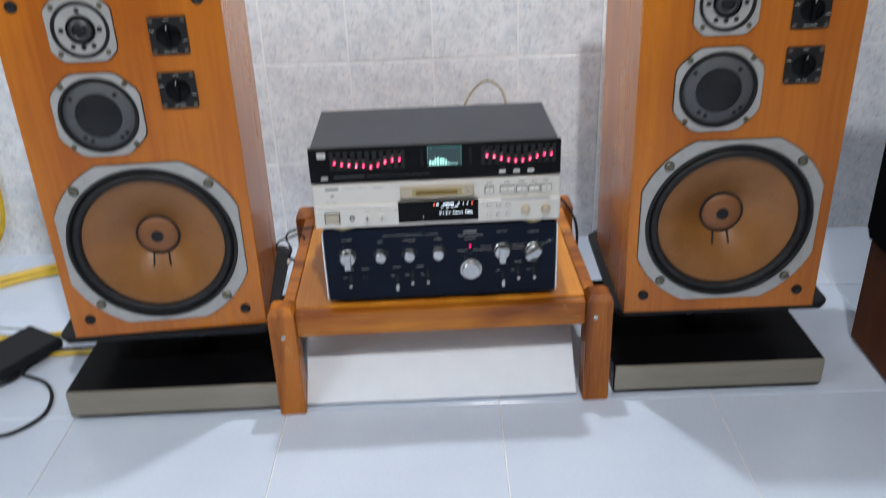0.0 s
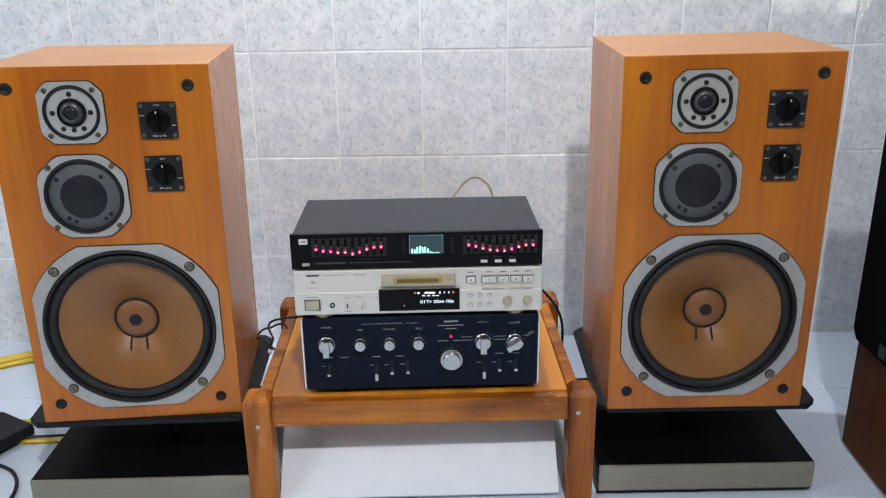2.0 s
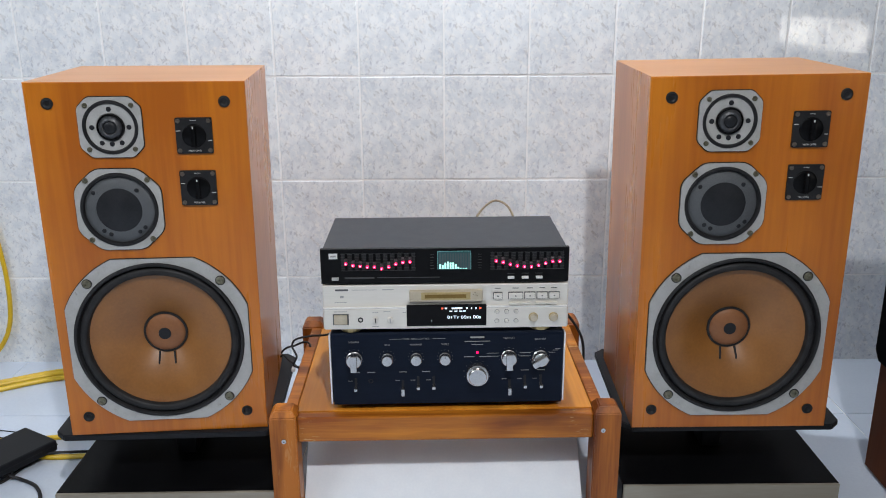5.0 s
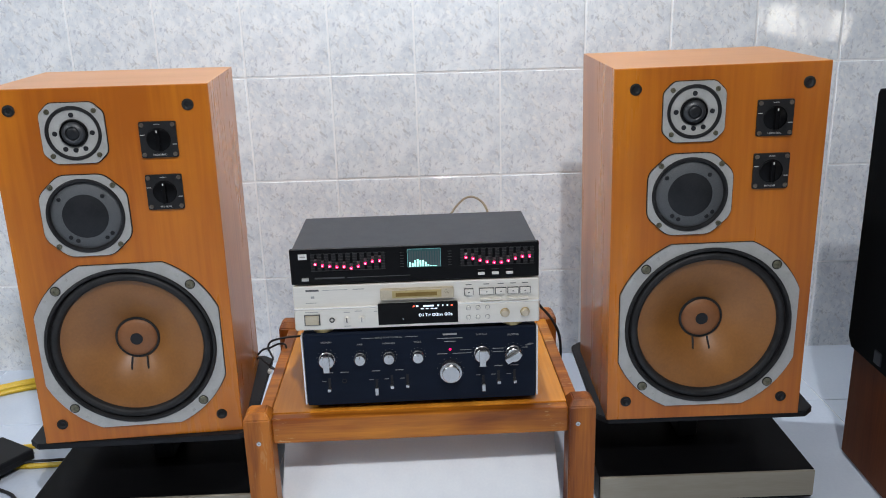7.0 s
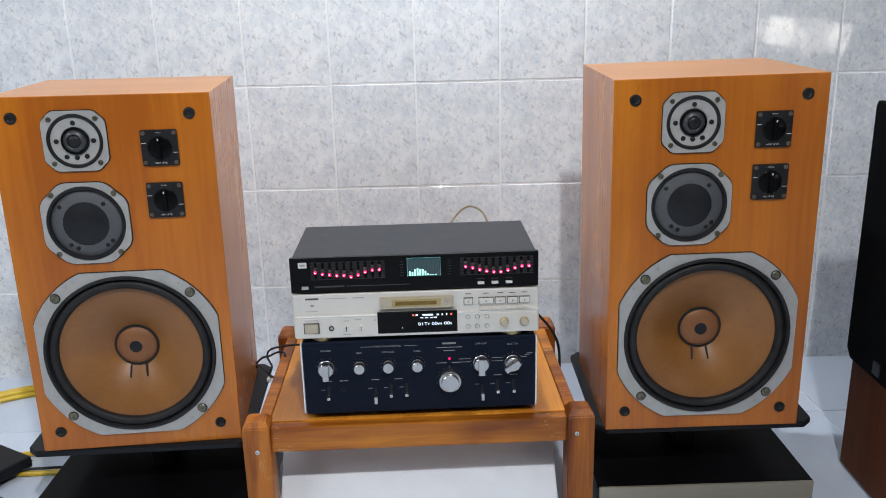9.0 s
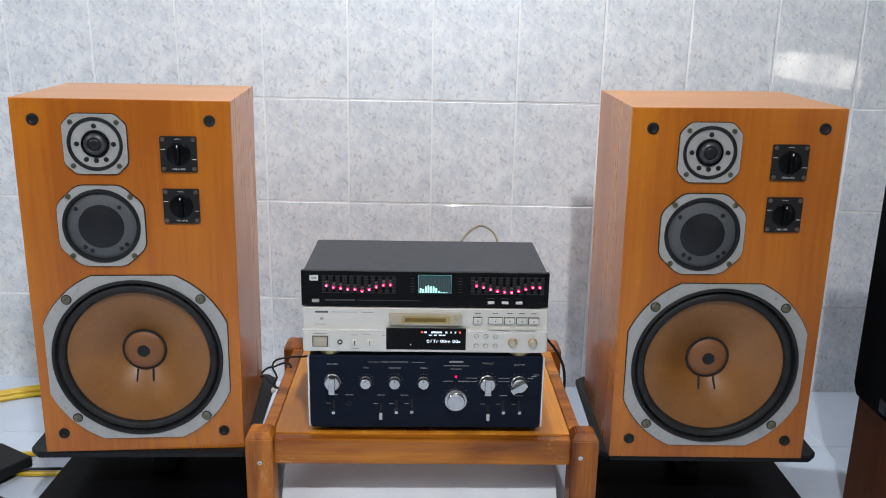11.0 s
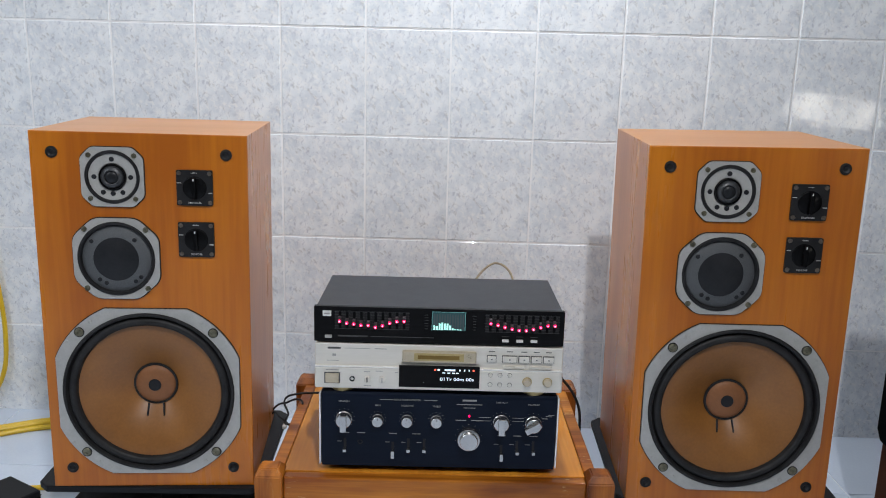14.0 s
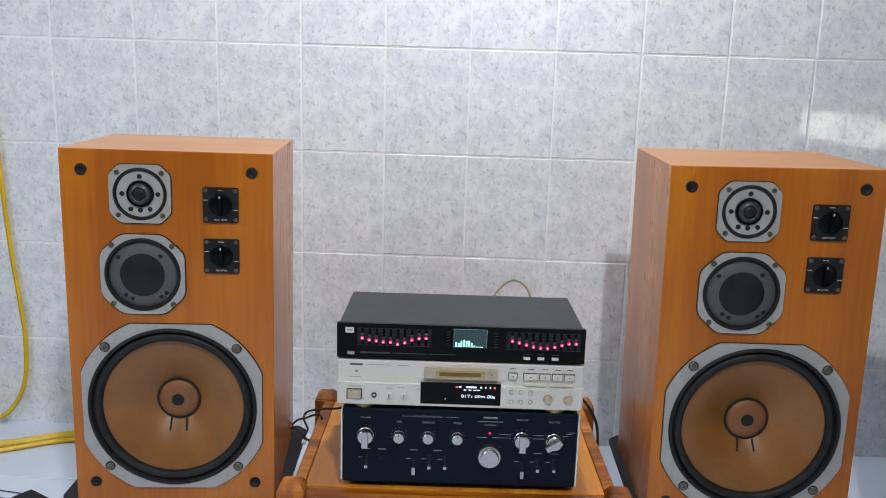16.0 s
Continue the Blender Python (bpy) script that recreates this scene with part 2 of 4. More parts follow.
GREY_STEEL = surf("dark_grey_enamel", (0.011, 0.0125, 0.017), (0.017, 0.019, 0.025), 40, 0.36, bump=0.08, fine=20, spec=0.35)
BLACK_GLOSS = surf("gloss_black_panel", (0.003, 0.003, 0.0035), (0.006, 0.006, 0.0065), 12, 0.20, bump=0.0, spec=0.12)
STAND_BLACK = surf("black_lacquer", (0.0025, 0.0025, 0.003), (0.0045, 0.0045, 0.005), 20, 0.32, spec=0.05)
BLACK_PLASTIC = surf("black_plastic", (0.010, 0.010, 0.011), (0.02, 0.02, 0.021), 50, 0.45, bump=0.1, spec=0.22)
RUBBER = surf("black_rubber", (0.012, 0.012, 0.013), (0.026, 0.026, 0.027), 60, 0.5, bump=0.15, spec=0.22)
NAVY = surf("blue_black_brushed_panel", (0.0036, 0.0066, 0.0150), (0.0060, 0.0104, 0.0225), 25, 0.40, metal=0.0, bump=0.1, stretch=(0.08, 1, 1), fine=12, spec=0.12)
CHAMPAGNE = surf("champagne_aluminium", (0.69, 0.66, 0.595), (0.77, 0.74, 0.675), 40, 0.36, metal=0.32, bump=0.05, stretch=(0.1, 1, 1), fine=10)
KNOB_GOLD = surf("champagne_knob", (0.50, 0.43, 0.31), (0.60, 0.52, 0.39), 60, 0.3, metal=0.5)
GOLD = surf("gold_tray", (0.42, 0.32, 0.14), (0.54, 0.42, 0.20), 60, 0.34, metal=0.5)
BRUSHED = surf("brushed_aluminium", (0.50, 0.495, 0.485), (0.62, 0.615, 0.605), 30, 0.24, metal=0.95, fine=6, bump=0.06)
STAND_FRONT = surf("satin_metal_front", (0.30, 0.265, 0.205), (0.36, 0.325, 0.26), 40, 0.38, metal=0.5, stretch=(0.1, 1, 1), bump=0.05)
GREY_PLATE = surf("grey_cast_frame", (0.39, 0.385, 0.365), (0.48, 0.475, 0.455), 45, 0.42, metal=0.35, bump=0.12)
PAPER = surf("brown_paper_cone", (0.205, 0.082, 0.0185), (0.29, 0.119, 0.027), 16, 0.38, bump=0.07, fine=14, spec=0.55)
PAPER_CAP = surf("brown_paper_cap", (0.19, 0.075, 0.026), (0.25, 0.10, 0.036), 22, 0.5, bump=0.12)
MESH_GREY = surf("grey_wire_mesh", (0.07, 0.074, 0.08), (0.13, 0.136, 0.142), 900, 0.5, metal=0.4, bump=0.5, fine=1.5)
DOME = surf("dark_dome", (0.012, 0.013, 0.015), (0.02, 0.021, 0.024), 40, 0.35, spec=0.22)
SCREW = surf("brass_screw", (0.11, 0.105, 0.07), (0.26, 0.24, 0.17), 200, 0.35, metal=0.85)
PLATE_SCREW = surf("tarnished_screw", (0.10, 0.085, 0.07), (0.18, 0.155, 0.13), 300, 0.4, metal=0.5)
GUARD = surf("smoke_grey_guard", (0.025, 0.027, 0.03), (0.06, 0.062, 0.066), 60, 0.40, metal=0.3, bump=0.2)
CLOTH = surf("black_grille_cloth", (0.003, 0.0035, 0.004), (0.007, 0.0075, 0.0085), 500, 0.9, bump=0.4, fine=3, spec=0.04)
FOAM = surf("white_foam_board", (0.79, 0.835, 0.90), (0.86, 0.90, 0.95), 18, 0.7, bump=0.25, fine=12)
YELLOW = surf("yellow_cable", (0.62, 0.40, 0.01), (0.72, 0.48, 0.02), 30, 0.4)
BLACK_CABLE = surf("black_cable", (0.014, 0.014, 0.016), (0.025, 0.025, 0.027), 50, 0.45, spec=0.22)
BEIGE_WIRE = surf("beige_wire", (0.22, 0.17, 0.11), (0.32, 0.26, 0.17), 50, 0.45)
TRIM = surf("polished_trim", (0.78, 0.78, 0.78), (0.86, 0.86, 0.86), 30, 0.25, metal=0.35)
WHITE_INK = surf("white_print", (0.62, 0.62, 0.60), (0.7, 0.7, 0.68), 300, 0.6)
GREY_INK = surf("grey_print", (0.26, 0.26, 0.25), (0.33, 0.33, 0.32), 300, 0.6)
DARK_INK = surf("dark_print", (0.06, 0.06, 0.06), (0.1, 0.1, 0.1), 300, 0.6)
RED_LED = glow("red_led", (1.0, 0.0, 0.09), 3.2)
RED_CORE = glow("red_led_core", (1.0, 0.55, 0.68), 3.0)
CYAN_GLOW = glow("cyan_display", (0.50, 1.0, 0.90), 1.3)
CYAN_LINE = glow("cyan_frame_line", (0.25, 0.62, 0.62), 0.45)
CYAN_DIM = glow("cyan_dim", (0.02, 0.10, 0.11), 0.15)
VFD_WHITE = glow("white_display", (0.75, 0.88, 1.0), 1.25)
VFD_RED = glow("red_display", (1.0, 0.12, 0.06), 1.5)
# glow behind the added west window, part of the left fill
FILL_GLOW = glow("fill_glow", (0.86, 0.93, 1.0), 1.5)
# glow for the mirrored streak; its true source is unknown
STREAK_GLOW = glow("streak_glow", (1.0, 0.95, 0.86), 8.5)
LAMP_WHITE = glow("lamp_diffuser", (1.0, 0.98, 0.95), 4.0)


# ---- mesh helpers ----
def part(name, bm, material, parent=None, label="", smooth=False, at=None):
    """Links a bmesh as one mesh object under a thing or a part."""
    me = bpy.data.meshes.new(name)
    bmesh.ops.recalc_face_normals(bm, faces=bm.faces)
    bm.to_mesh(me)
    bm.free()
    if smooth:
        me.shade_smooth()
        me.set_sharp_from_angle(angle=radians(35))
    me.materials.append(material)
    ob = new(name, me)
    if at is not None:
        ob.matrix_basis = at
    if parent is not None:
        ob.parent = parent
    return tagged(ob, label)


def thing(name, m, label, category, group="", kind=""):
    ob = new(name)
    ob.empty_display_size = 0.05
    ob.matrix_basis = m
    return tagged(ob, label, category, group, kind)


def box(x0, x1, y0, y1, z0, z1, bevel=0.0, bm=None, seg=2):
    bm = bm or bmesh.new()
    made = bmesh.ops.create_cube(bm, size=1)["verts"]
    for v in made:
        v.co = (x0 + (v.co.x + .5) * (x1 - x0), y0 + (v.co.y + .5) * (y1 - y0), z0 + (v.co.z + .5) * (z1 - z0))
    if bevel:
        es = list({e for v in made for e in v.link_edges})
        bmesh.ops.bevel(bm, geom=es, offset=bevel, segments=seg, profile=0.5, affect="EDGES")
    return bm


def prism(points, y0, y1, bm=None, bevel=0.0):
    """A flat outline in x and z, drawn out from y0 to y1."""
    bm = bm or bmesh.new()
    a = [bm.verts.new((x, y0, z)) for x, z in points]
    b = [bm.verts.new((x, y1, z)) for x, z in points]
    n = len(a)
    front = bm.faces.new(a)
    bm.faces.new(b[::-1])
    for i in range(n):
        bm.faces.new((a[i], b[i], b[(i + 1) % n], a[(i + 1) % n]))
    if bevel:
        bmesh.ops.bevel(bm, geom=list(front.edges), offset=bevel, segments=2, profile=0.5, affect="EDGES")
    return bm


def lathe(profile, cx=0.0, cz=0.0, seg=48, bm=None, caps=True):
    """Rings of (radius, y) turned about the y axis through (cx, cz)."""
    bm = bm or bmesh.new()
    rings = []
    for r, y in profile:
        if r < 1e-5:
            rings.append([bm.verts.new((cx, y, cz))])
        else:
            rings.append([bm.verts.new((cx + r * math.cos(2 * math.pi * i / seg), y, cz + r * math.sin(2 * math.pi * i / seg))) for i in range(seg)])
    for a, b in zip(rings, rings[1:]):
        for i in range(seg):
            j = (i + 1) % seg
            if len(a) == 1 and len(b) == 1:
                continue
            if len(a) == 1:
                bm.faces.new((a[0], b[j], b[i]))
            elif len(b) == 1:
                bm.faces.new((a[i], a[j], b[0]))
            else:
                bm.faces.new((a[i], a[j], b[j], b[i]))
    return bm


def knob(r, y_face, y_base, cx, cz, seg=32, edge=0.0012, bm=None):
    """A turned knob that stands out towards -y."""
    return lathe([(0, y_face), (r - edge * 2, y_face), (r - edge, y_face + edge * .4), (r, y_face + edge), (r, y_base), (0, y_base)], cx, cz, seg, bm)


def arc_points(r, half_x, half_z, seg=16):
    """A circle of radius r cut off by a box: flat sides, rounded corners."""
    out = []
    a0 = math.asin(min(1, half_z / r))
    a1 = math.acos(min(1, half_x / r))
    for q in range(4):
        for i in range(seg + 1):
            t = a1 + (a0 - a1) * i / seg
            a = [t, math.pi - t, math.pi + t, 2 * math.pi - t][q]
            out.append(a)
    out = sorted(out)
    return [(r * math.cos(a), r * math.sin(a)) for a in out]


def spline(points, step=8):
    """A smooth line through points (Catmull-Rom)."""
    p = [Vector(q) for q in points]
    p = [2 * p[0] - p[1], *p, 2 * p[-1] - p[-2]]
    out = []
    for i in range(1, len(p) - 2):
        for k in range(step):
            t = k / step
            a, b, c, d = p[i - 1], p[i], p[i + 1], p[i + 2]
            out.append(0.5 * (2 * b + (c - a) * t + (2 * a - 5 * b + 4 * c - d) * t * t + (3 * b - a - 3 * c + d) * t ** 3))
    out.append(p[-2])
    return out


def tube(points, r, seg=8, bm=None):
    bm = bm or bmesh.new()
    pts = spline(points)
    up = Vector((0.13, 0.31, 0.94)).normalized()
    rings = []
    for i, q in enumerate(pts):
        d = (pts[min(i + 1, len(pts) - 1)] - pts[max(i - 1, 0)]).normalized()
        s = d.cross(up)
        s = s.normalized() if s.length > 1e-4 else Vector((1, 0, 0))
        u = s.cross(d)
        rings.append([bm.verts.new(q + r * (math.cos(2 * math.pi * k / seg) * s + math.sin(2 * math.pi * k / seg) * u)) for k in range(seg)])
    for a, b in zip(rings, rings[1:]):
        for k in range(seg):
            bm.faces.new((a[k], a[(k + 1) % seg], b[(k + 1) % seg], b[k]))
    bm.faces.new(rings[0][::-1])
    bm.faces.new(rings[-1])
    return bm


def lettering(name, words, size, x, y, z, material, parent, align="CENTER", wide=1.0):
    """Printed words facing -y, centred on (x, z)."""
    cu = bpy.data.curves.new(name, "FONT")
    cu.body, cu.size, cu.align_x, cu.align_y, cu.extrude = words, size, align, "CENTER", 0.00015
    tmp = bpy.data.objects.new(name, cu)
    me = bpy.data.meshes.new_from_object(tmp)
    bpy.data.objects.remove(tmp)
    bm = bmesh.new()
    bm.from_mesh(me)
    bpy.data.meshes.remove(me)
    bmesh.ops.transform(bm, matrix=Matrix.Translation((x, y, z)) @ Matrix.Rotation(radians(90), 4, "X") @ Matrix.Diagonal((wide, 1, 1, 1)), verts=bm.verts)
    return part(name, bm, material, parent)


# ---- setting ----
X0, X1, Y0, H = -2.275, 2.525, -5.854, 2.8
JOINT = -0.018          # height of the lowest wall joint, just under the floor
floor = tagged(part("floor", box(X0, X1, Y0, 0.0, -0.10, -0.0022), FLOOR_GROUT), "glossy pale blue tiled floor with light joints", "floor", kind="structure")
wall = tagged(part("wall_north", box(X0, X1, 0.0014, 0.16, -0.10, H), GROUT), "wall of grey-white printed tiles with white joints", "wall", kind="structure")
bm = box(X0 - 0.12, X0, Y0 - 0.12, 0.16, -0.10, 1.75)
box(X0 - 0.12, X0, Y0 - 0.12, 0.16, 2.6, H, bm=bm)
box(X0 - 0.12, X0, Y0 - 0.12, -3.0, 1.75, 2.6, bm=bm)
box(X0 - 0.12, X0, -1.6, 0.16, 1.75, 2.6, bm=bm)
tagged(part("wall_west", bm, DIM_WALL), "unseen wall, kept dark against bounce, with an added fill window", "wall", kind="structure")
# unseen window made up to house the left fill, set high to escape the tiles' reflection
win = thing("window_2", pose(X0 - 0.07, 0, 0), "added unseen window opening for the fill light from the left", "window", kind="structure")
bm = bmesh.new()
for ya, yb, za, zb in ((-3.0, -2.95, 1.75, 2.6), (-1.65, -1.6, 1.75, 2.6), (-2.325, -2.275, 1.8, 2.55), (-2.95, -1.65, 1.75, 1.8), (-2.95, -1.65, 2.55, 2.6)):
    box(-0.02, 0.02, ya, yb, za, zb, bm=bm)
part("window_frame", bm, PLASTER, win)
tagged(part("backdrop", box(X0 - 0.42, X0 - 0.40, -3.5, -1.1, 1.4, 3.0), FILL_GLOW), "glowing sheet behind the added fill window", "backdrop", kind="structure")
# east wall with one made-up low window, unseen, to give the streak the glazed tiles mirror
WY0, WY1, WZ0, WZ1 = -4.75, -3.15, 0.53, 0.755
bm = box(X1, X1 + 0.12, Y0 - 0.12, 0.16, -0.10, WZ0)
box(X1, X1 + 0.12, Y0 - 0.12, 0.16, WZ1, H, bm=bm)
box(X1, X1 + 0.12, Y0 - 0.12, WY0, WZ0, WZ1, bm=bm)
box(X1, X1 + 0.12, WY1, 0.16, WZ0, WZ1, bm=bm)
tagged(part("wall_east", bm, DIM_WALL), "unseen wall, kept dark against bounce, with a made-up low window", "wall", kind="structure")
win = thing("window_1", pose(X1 + 0.06, 0, 0), "made-up low window whose glow the wall tiles mirror", "window", kind="structure")
bm = box(-0.02, 0.02, WY0, WY0 + 0.04, WZ0, WZ1)
box(-0.02, 0.02, WY1 - 0.04, WY1, WZ0, WZ1, bm=bm)
for za, zb in ((WZ0, WZ0 + 0.03), (WZ1 - 0.02, WZ1)):
    box(-0.02, 0.02, WY0 + 0.04, WY1 - 0.04, za, zb, bm=bm)
for ya in (-3.93, -3.62):
    box(-0.02, 0.02, ya, ya + 0.07, WZ0 + 0.03, WZ1 - 0.02, bm=bm)
part("window_frame", bm, PLASTER, win)
tagged(part("backdrop", box(X1 + 0.30, X1 + 0.32, WY0 - 0.5, WY1 + 0.5, WZ0 - 0.4, WZ1 + 0.4), STREAK_GLOW), "glowing sheet that makes the bright streak in the tiles", "backdrop", kind="structure")
tagged(part("wall_south", box(X0, X1, Y0 - 0.12, Y0, -0.10, H), DIM_WALL), "unseen wall, kept dark to cut bounced light", "wall", kind="structure")
tagged(part("ceiling", box(X0 - 0.12, X1 + 0.12, Y0 - 0.12, 0.16, H, H + 0.1), PLASTER), "unseen white ceiling, dimmed to cut bounced light", "ceiling", kind="structure")


# ---- loudspeakers ----
SW, SD, SH = 0.3428, 0.2944, 0.6204


def face_with_holes(w, h, holes, y=0.0, seg=64):
    """The rectangle 0..w, 0..h at y, with round openings (x, z, r) and their short walls."""
    bm = bmesh.new()
    corners = [bm.verts.new(c) for c in ((0, y, 0), (w, y, 0), (w, y, h), (0, y, h))]
    edges = [bm.edges.new((corners[i], corners[(i + 1) % 4])) for i in range(4)]
    rims = []
    for cx, cz, r in holes:
        ring = [bm.verts.new((cx + r * math.cos(2 * math.pi * i / seg), y, cz + r * math.sin(2 * math.pi * i / seg))) for i in range(seg)]
        edges += [bm.edges.new((ring[i], ring[(i + 1) % seg])) for i in range(seg)]
        rims.append(ring)
    bmesh.ops.triangle_fill(bm, use_beauty=True, use_dissolve=False, edges=edges, normal=(0, -1, 0))
    return bm, corners, rims


def cabinet_mesh():
    holes = [(0.1703, 0.177, 0.142), (0.1277, 0.413, 0.060), (0.1280, 0.5488, 0.041)]
    bm, c, rims = face_with_holes(SW, SH, holes)
    for ring in rims:
        back = [bm.verts.new((v.co.x, 0.02, v.co.z)) for v in ring]
        for i in range(len(ring)):
            j = (i + 1) % len(ring)
            bm.faces.new((ring[i], ring[j], back[j], back[i]))
    b = [bm.verts.new((v.co.x, SD, v.co.z)) for v in c]
    bm.faces.new(b)
    for i in range(4):
        bm.faces.new((c[i], c[(i + 1) % 4], b[(i + 1) % 4], b[i]))
    outer = [e for e in bm.edges if all(v in set(c) | set(b) for v in e.verts) and e.calc_face_angle(0) > 1]
    bmesh.ops.bevel(bm, geom=outer, offset=0.0015, segments=2, profile=0.5, affect="EDGES")
    return bm


def screws(parent, places, r, y, material=None):
    for x, z in places:
        bm = lathe([(0, y + .0012), (r * .35, y + .0012), (r * .4, y), (r * .9, y), (r, y + .0006), (r, y + .004), (0, y + .004)], x, z, 14)
        part("screw", bm, material or SCREW, parent, smooth=True)


def plate_with_ring(pts, r, cx, cz, y0, y1, seg=64):
    """A flat frame with the outline pts and a round opening of radius r."""
    bm = bmesh.new()
    out_f = [bm.verts.new((cx + x, y0, cz + z)) for x, z in pts]
    in_f = [bm.verts.new((cx + r * math.cos(2 * math.pi * i / seg), y0, cz + r * math.sin(2 * math.pi * i / seg))) for i in range(seg)]
    edges = [bm.edges.new((ring[i], ring[(i + 1) % len(ring)])) for ring in (out_f, in_f) for i in range(len(ring))]
    bmesh.ops.triangle_fill(bm, use_beauty=True, use_dissolve=False, edges=edges, normal=(0, -1, 0))
    for ring in (out_f, in_f):
        back = [bm.verts.new((v.co.x, y1, v.co.z)) for v in ring]
        for i in range(len(ring)):
            j = (i + 1) % len(ring)
            bm.faces.new((ring[i], ring[j], back[j], back[i]))
    return bm


def loudspeaker(m):
    sp = thing("loudspeaker", m, "three-way loudspeaker in orange wood veneer with brown paper woofer", "loudspeaker", "pair of loudspeakers")
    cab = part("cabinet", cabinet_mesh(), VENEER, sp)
    # level faces take the veneer with sheen mixed into the colour
    cab.data.materials.append(VENEER_TOP_SHEEN)
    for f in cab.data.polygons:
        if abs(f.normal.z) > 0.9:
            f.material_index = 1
    # woofer
    cx, cz = 0.1703, 0.177
    pts = arc_points(0.1645, 0.1520, 0.1500)
    part("gasket", plate_with_ring([(x * 1.009, z * 1.009) for x, z in pts], 0.140, cx, cz, -0.0012, 0.001), BLACK_PLASTIC, sp)
    w = part("woofer_frame", plate_with_ring(pts, 0.1425, cx, cz, -0.0042, 0.002), GREY_PLATE, sp, "grey cast woofer frame")
    screws(w, [(cx + sx * 0.110, cz + sz * 0.109) for sx in (-1, 1) for sz in (-1, 1)], 0.0072, -0.0066)
    for sx in (-1, 1):
        for sz in (-1, 1):
            part("washer", lathe([(0.0086, -0.0040), (0.0086, -0.0050), (0.0070, -0.0052), (0.0070, -0.0040)], cx + sx * 0.110, cz + sz * 0.109, 20), BLACK_PLASTIC, w, smooth=True)
    for sx in (-1, 1):
        for sz in (-1, 1):
            for dx, dz in ((0.021, -0.017), (-0.019, 0.018)):
                part("rivet", knob(0.0032, -0.0052, -0.003, cx + sx * (0.110 + dx), cz + sz * (0.109 + dz), 10, 0.0005), GREY_PLATE, w)
    roll = [(0.1435, -0.0050), (0.1415, -0.0075), (0.1380, -0.0072), (0.1362, -0.0020), (0.1350, 0.0005), (0.1342, -0.0012)]
    for i in range(9):
        a = math.pi * i / 8
        roll.append((0.1272 + 0.0066 * math.cos(a), -0.0015 - 0.0056 * math.sin(a)))
    roll += [(0.1195, 0.004), (0.118, 0.008)]
    part("surround", lathe(roll, cx, cz, 72), RUBBER, w, "black rubber surround", smooth=True)
    cone = [(0.1210, 0.0030)]
    for i in range(1, 11):
        k = i / 10
        cone.append((0.1210 - 0.085 * k, 0.0030 + 0.0390 * k ** 1.6))
    part("cone", lathe(cone, cx, cz, 72), PAPER, w, "brown paper cone", smooth=True)
    part("cap_ring", lathe([(0.0385, 0.0400), (0.0375, 0.0380), (0.0345, 0.0382), (0.0338, 0.0405)], cx, cz, 48), RUBBER, w, smooth=True)
    part("dust_cap", lathe([(0.0345, 0.0395)] + [(0.0345 * math.cos(a), 0.0395 - 0.0085 * math.sin(a)) for a in [0.2, 0.5, 0.8, 1.1, 1.35]] + [(0, 0.031)], cx, cz, 48), PAPER_CAP, w, "brown paper dust cap", smooth=True)
    part("cap_vent", lathe([(0.0112, 0.0320), (0.0105, 0.0304), (0.006, 0.0300), (0, 0.0299)], cx, cz, 28), DOME, w, smooth=True)
    for s, lean in ((-1, -0.001), (1, 0.002)):
        xx = cx + s * 0.0128
        part("lead_wire", tube([(xx, 0.0370, cz - 0.0360), (xx + lean * .5, 0.0318, cz - 0.046), (xx + lean, 0.0290, cz - 0.0530), (xx + lean, 0.0285, cz - 0.0570), (xx + lean, 0.0300, cz - 0.0585)], 0.0018, 6), BLACK_CABLE, w, smooth=True)
    # midrange
    cx, cz = 0.1277, 0.413
    pts = [(0.035, 0.0680), (0.0690, 0.036), (0.0690, -0.036), (0.035, -0.0680), (-0.035, -0.0680), (-0.0690, -0.036), (-0.0690, 0.036), (-0.035, 0.0680)]
    pts = round_corners(pts, 0.012)
    part("gasket", plate_with_ring([(x * 1.022, z * 1.022) for x, z in pts], 0.0595, cx, cz, -0.0012, 0.001), BLACK_PLASTIC, sp)
    md = part("midrange_frame", plate_with_ring(pts, 0.0615, cx, cz, -0.0040, 0.002), GREY_PLATE, sp, "grey eight-sided midrange frame")
    screws(md, [(cx + sx * 0.0490, cz + sz * 0.0500) for sx in (-1, 1) for sz in (-1, 1)], 0.0046, -0.0062)
    part("ring", lathe([(0.0625, -0.0040), (0.0610, -0.0065), (0.0575, -0.0062), (0.0555, -0.002), (0.0555, 0.004)], cx, cz, 56), BLACK_PLASTIC, md, smooth=True)
    part("mesh_grille", lathe([(0.0560, -0.0005), (0.050, -0.0028), (0.0372, -0.0052), (0.0366, -0.0052), (0.0366, -0.0035)], cx, cz, 56), MESH_GREY, md, "dark grey wire mesh", smooth=True)
    part("dome", lathe([(0.0369, -0.0048), (0.030, -0.0072), (0.018, -0.0092), (0, -0.0100)], cx, cz, 48), DOME, md, smooth=True)
    for dx, dz in ((-0.0385, 0.0290), (0.0305, 0.0325), (-0.0280, -0.0350), (-0.0175, -0.0410), (0.0290, -0.0375), (0.0380, -0.0305)):
        y = -0.0045 if math.hypot(dx, dz) < 0.046 else -0.0032
        part("boss", knob(0.0037, y - .0008, 0.0, cx + dx, cz + dz, 14, 0.0006), DOME, md)
    # tweeter
    cx, cz = 0.1280, 0.5488
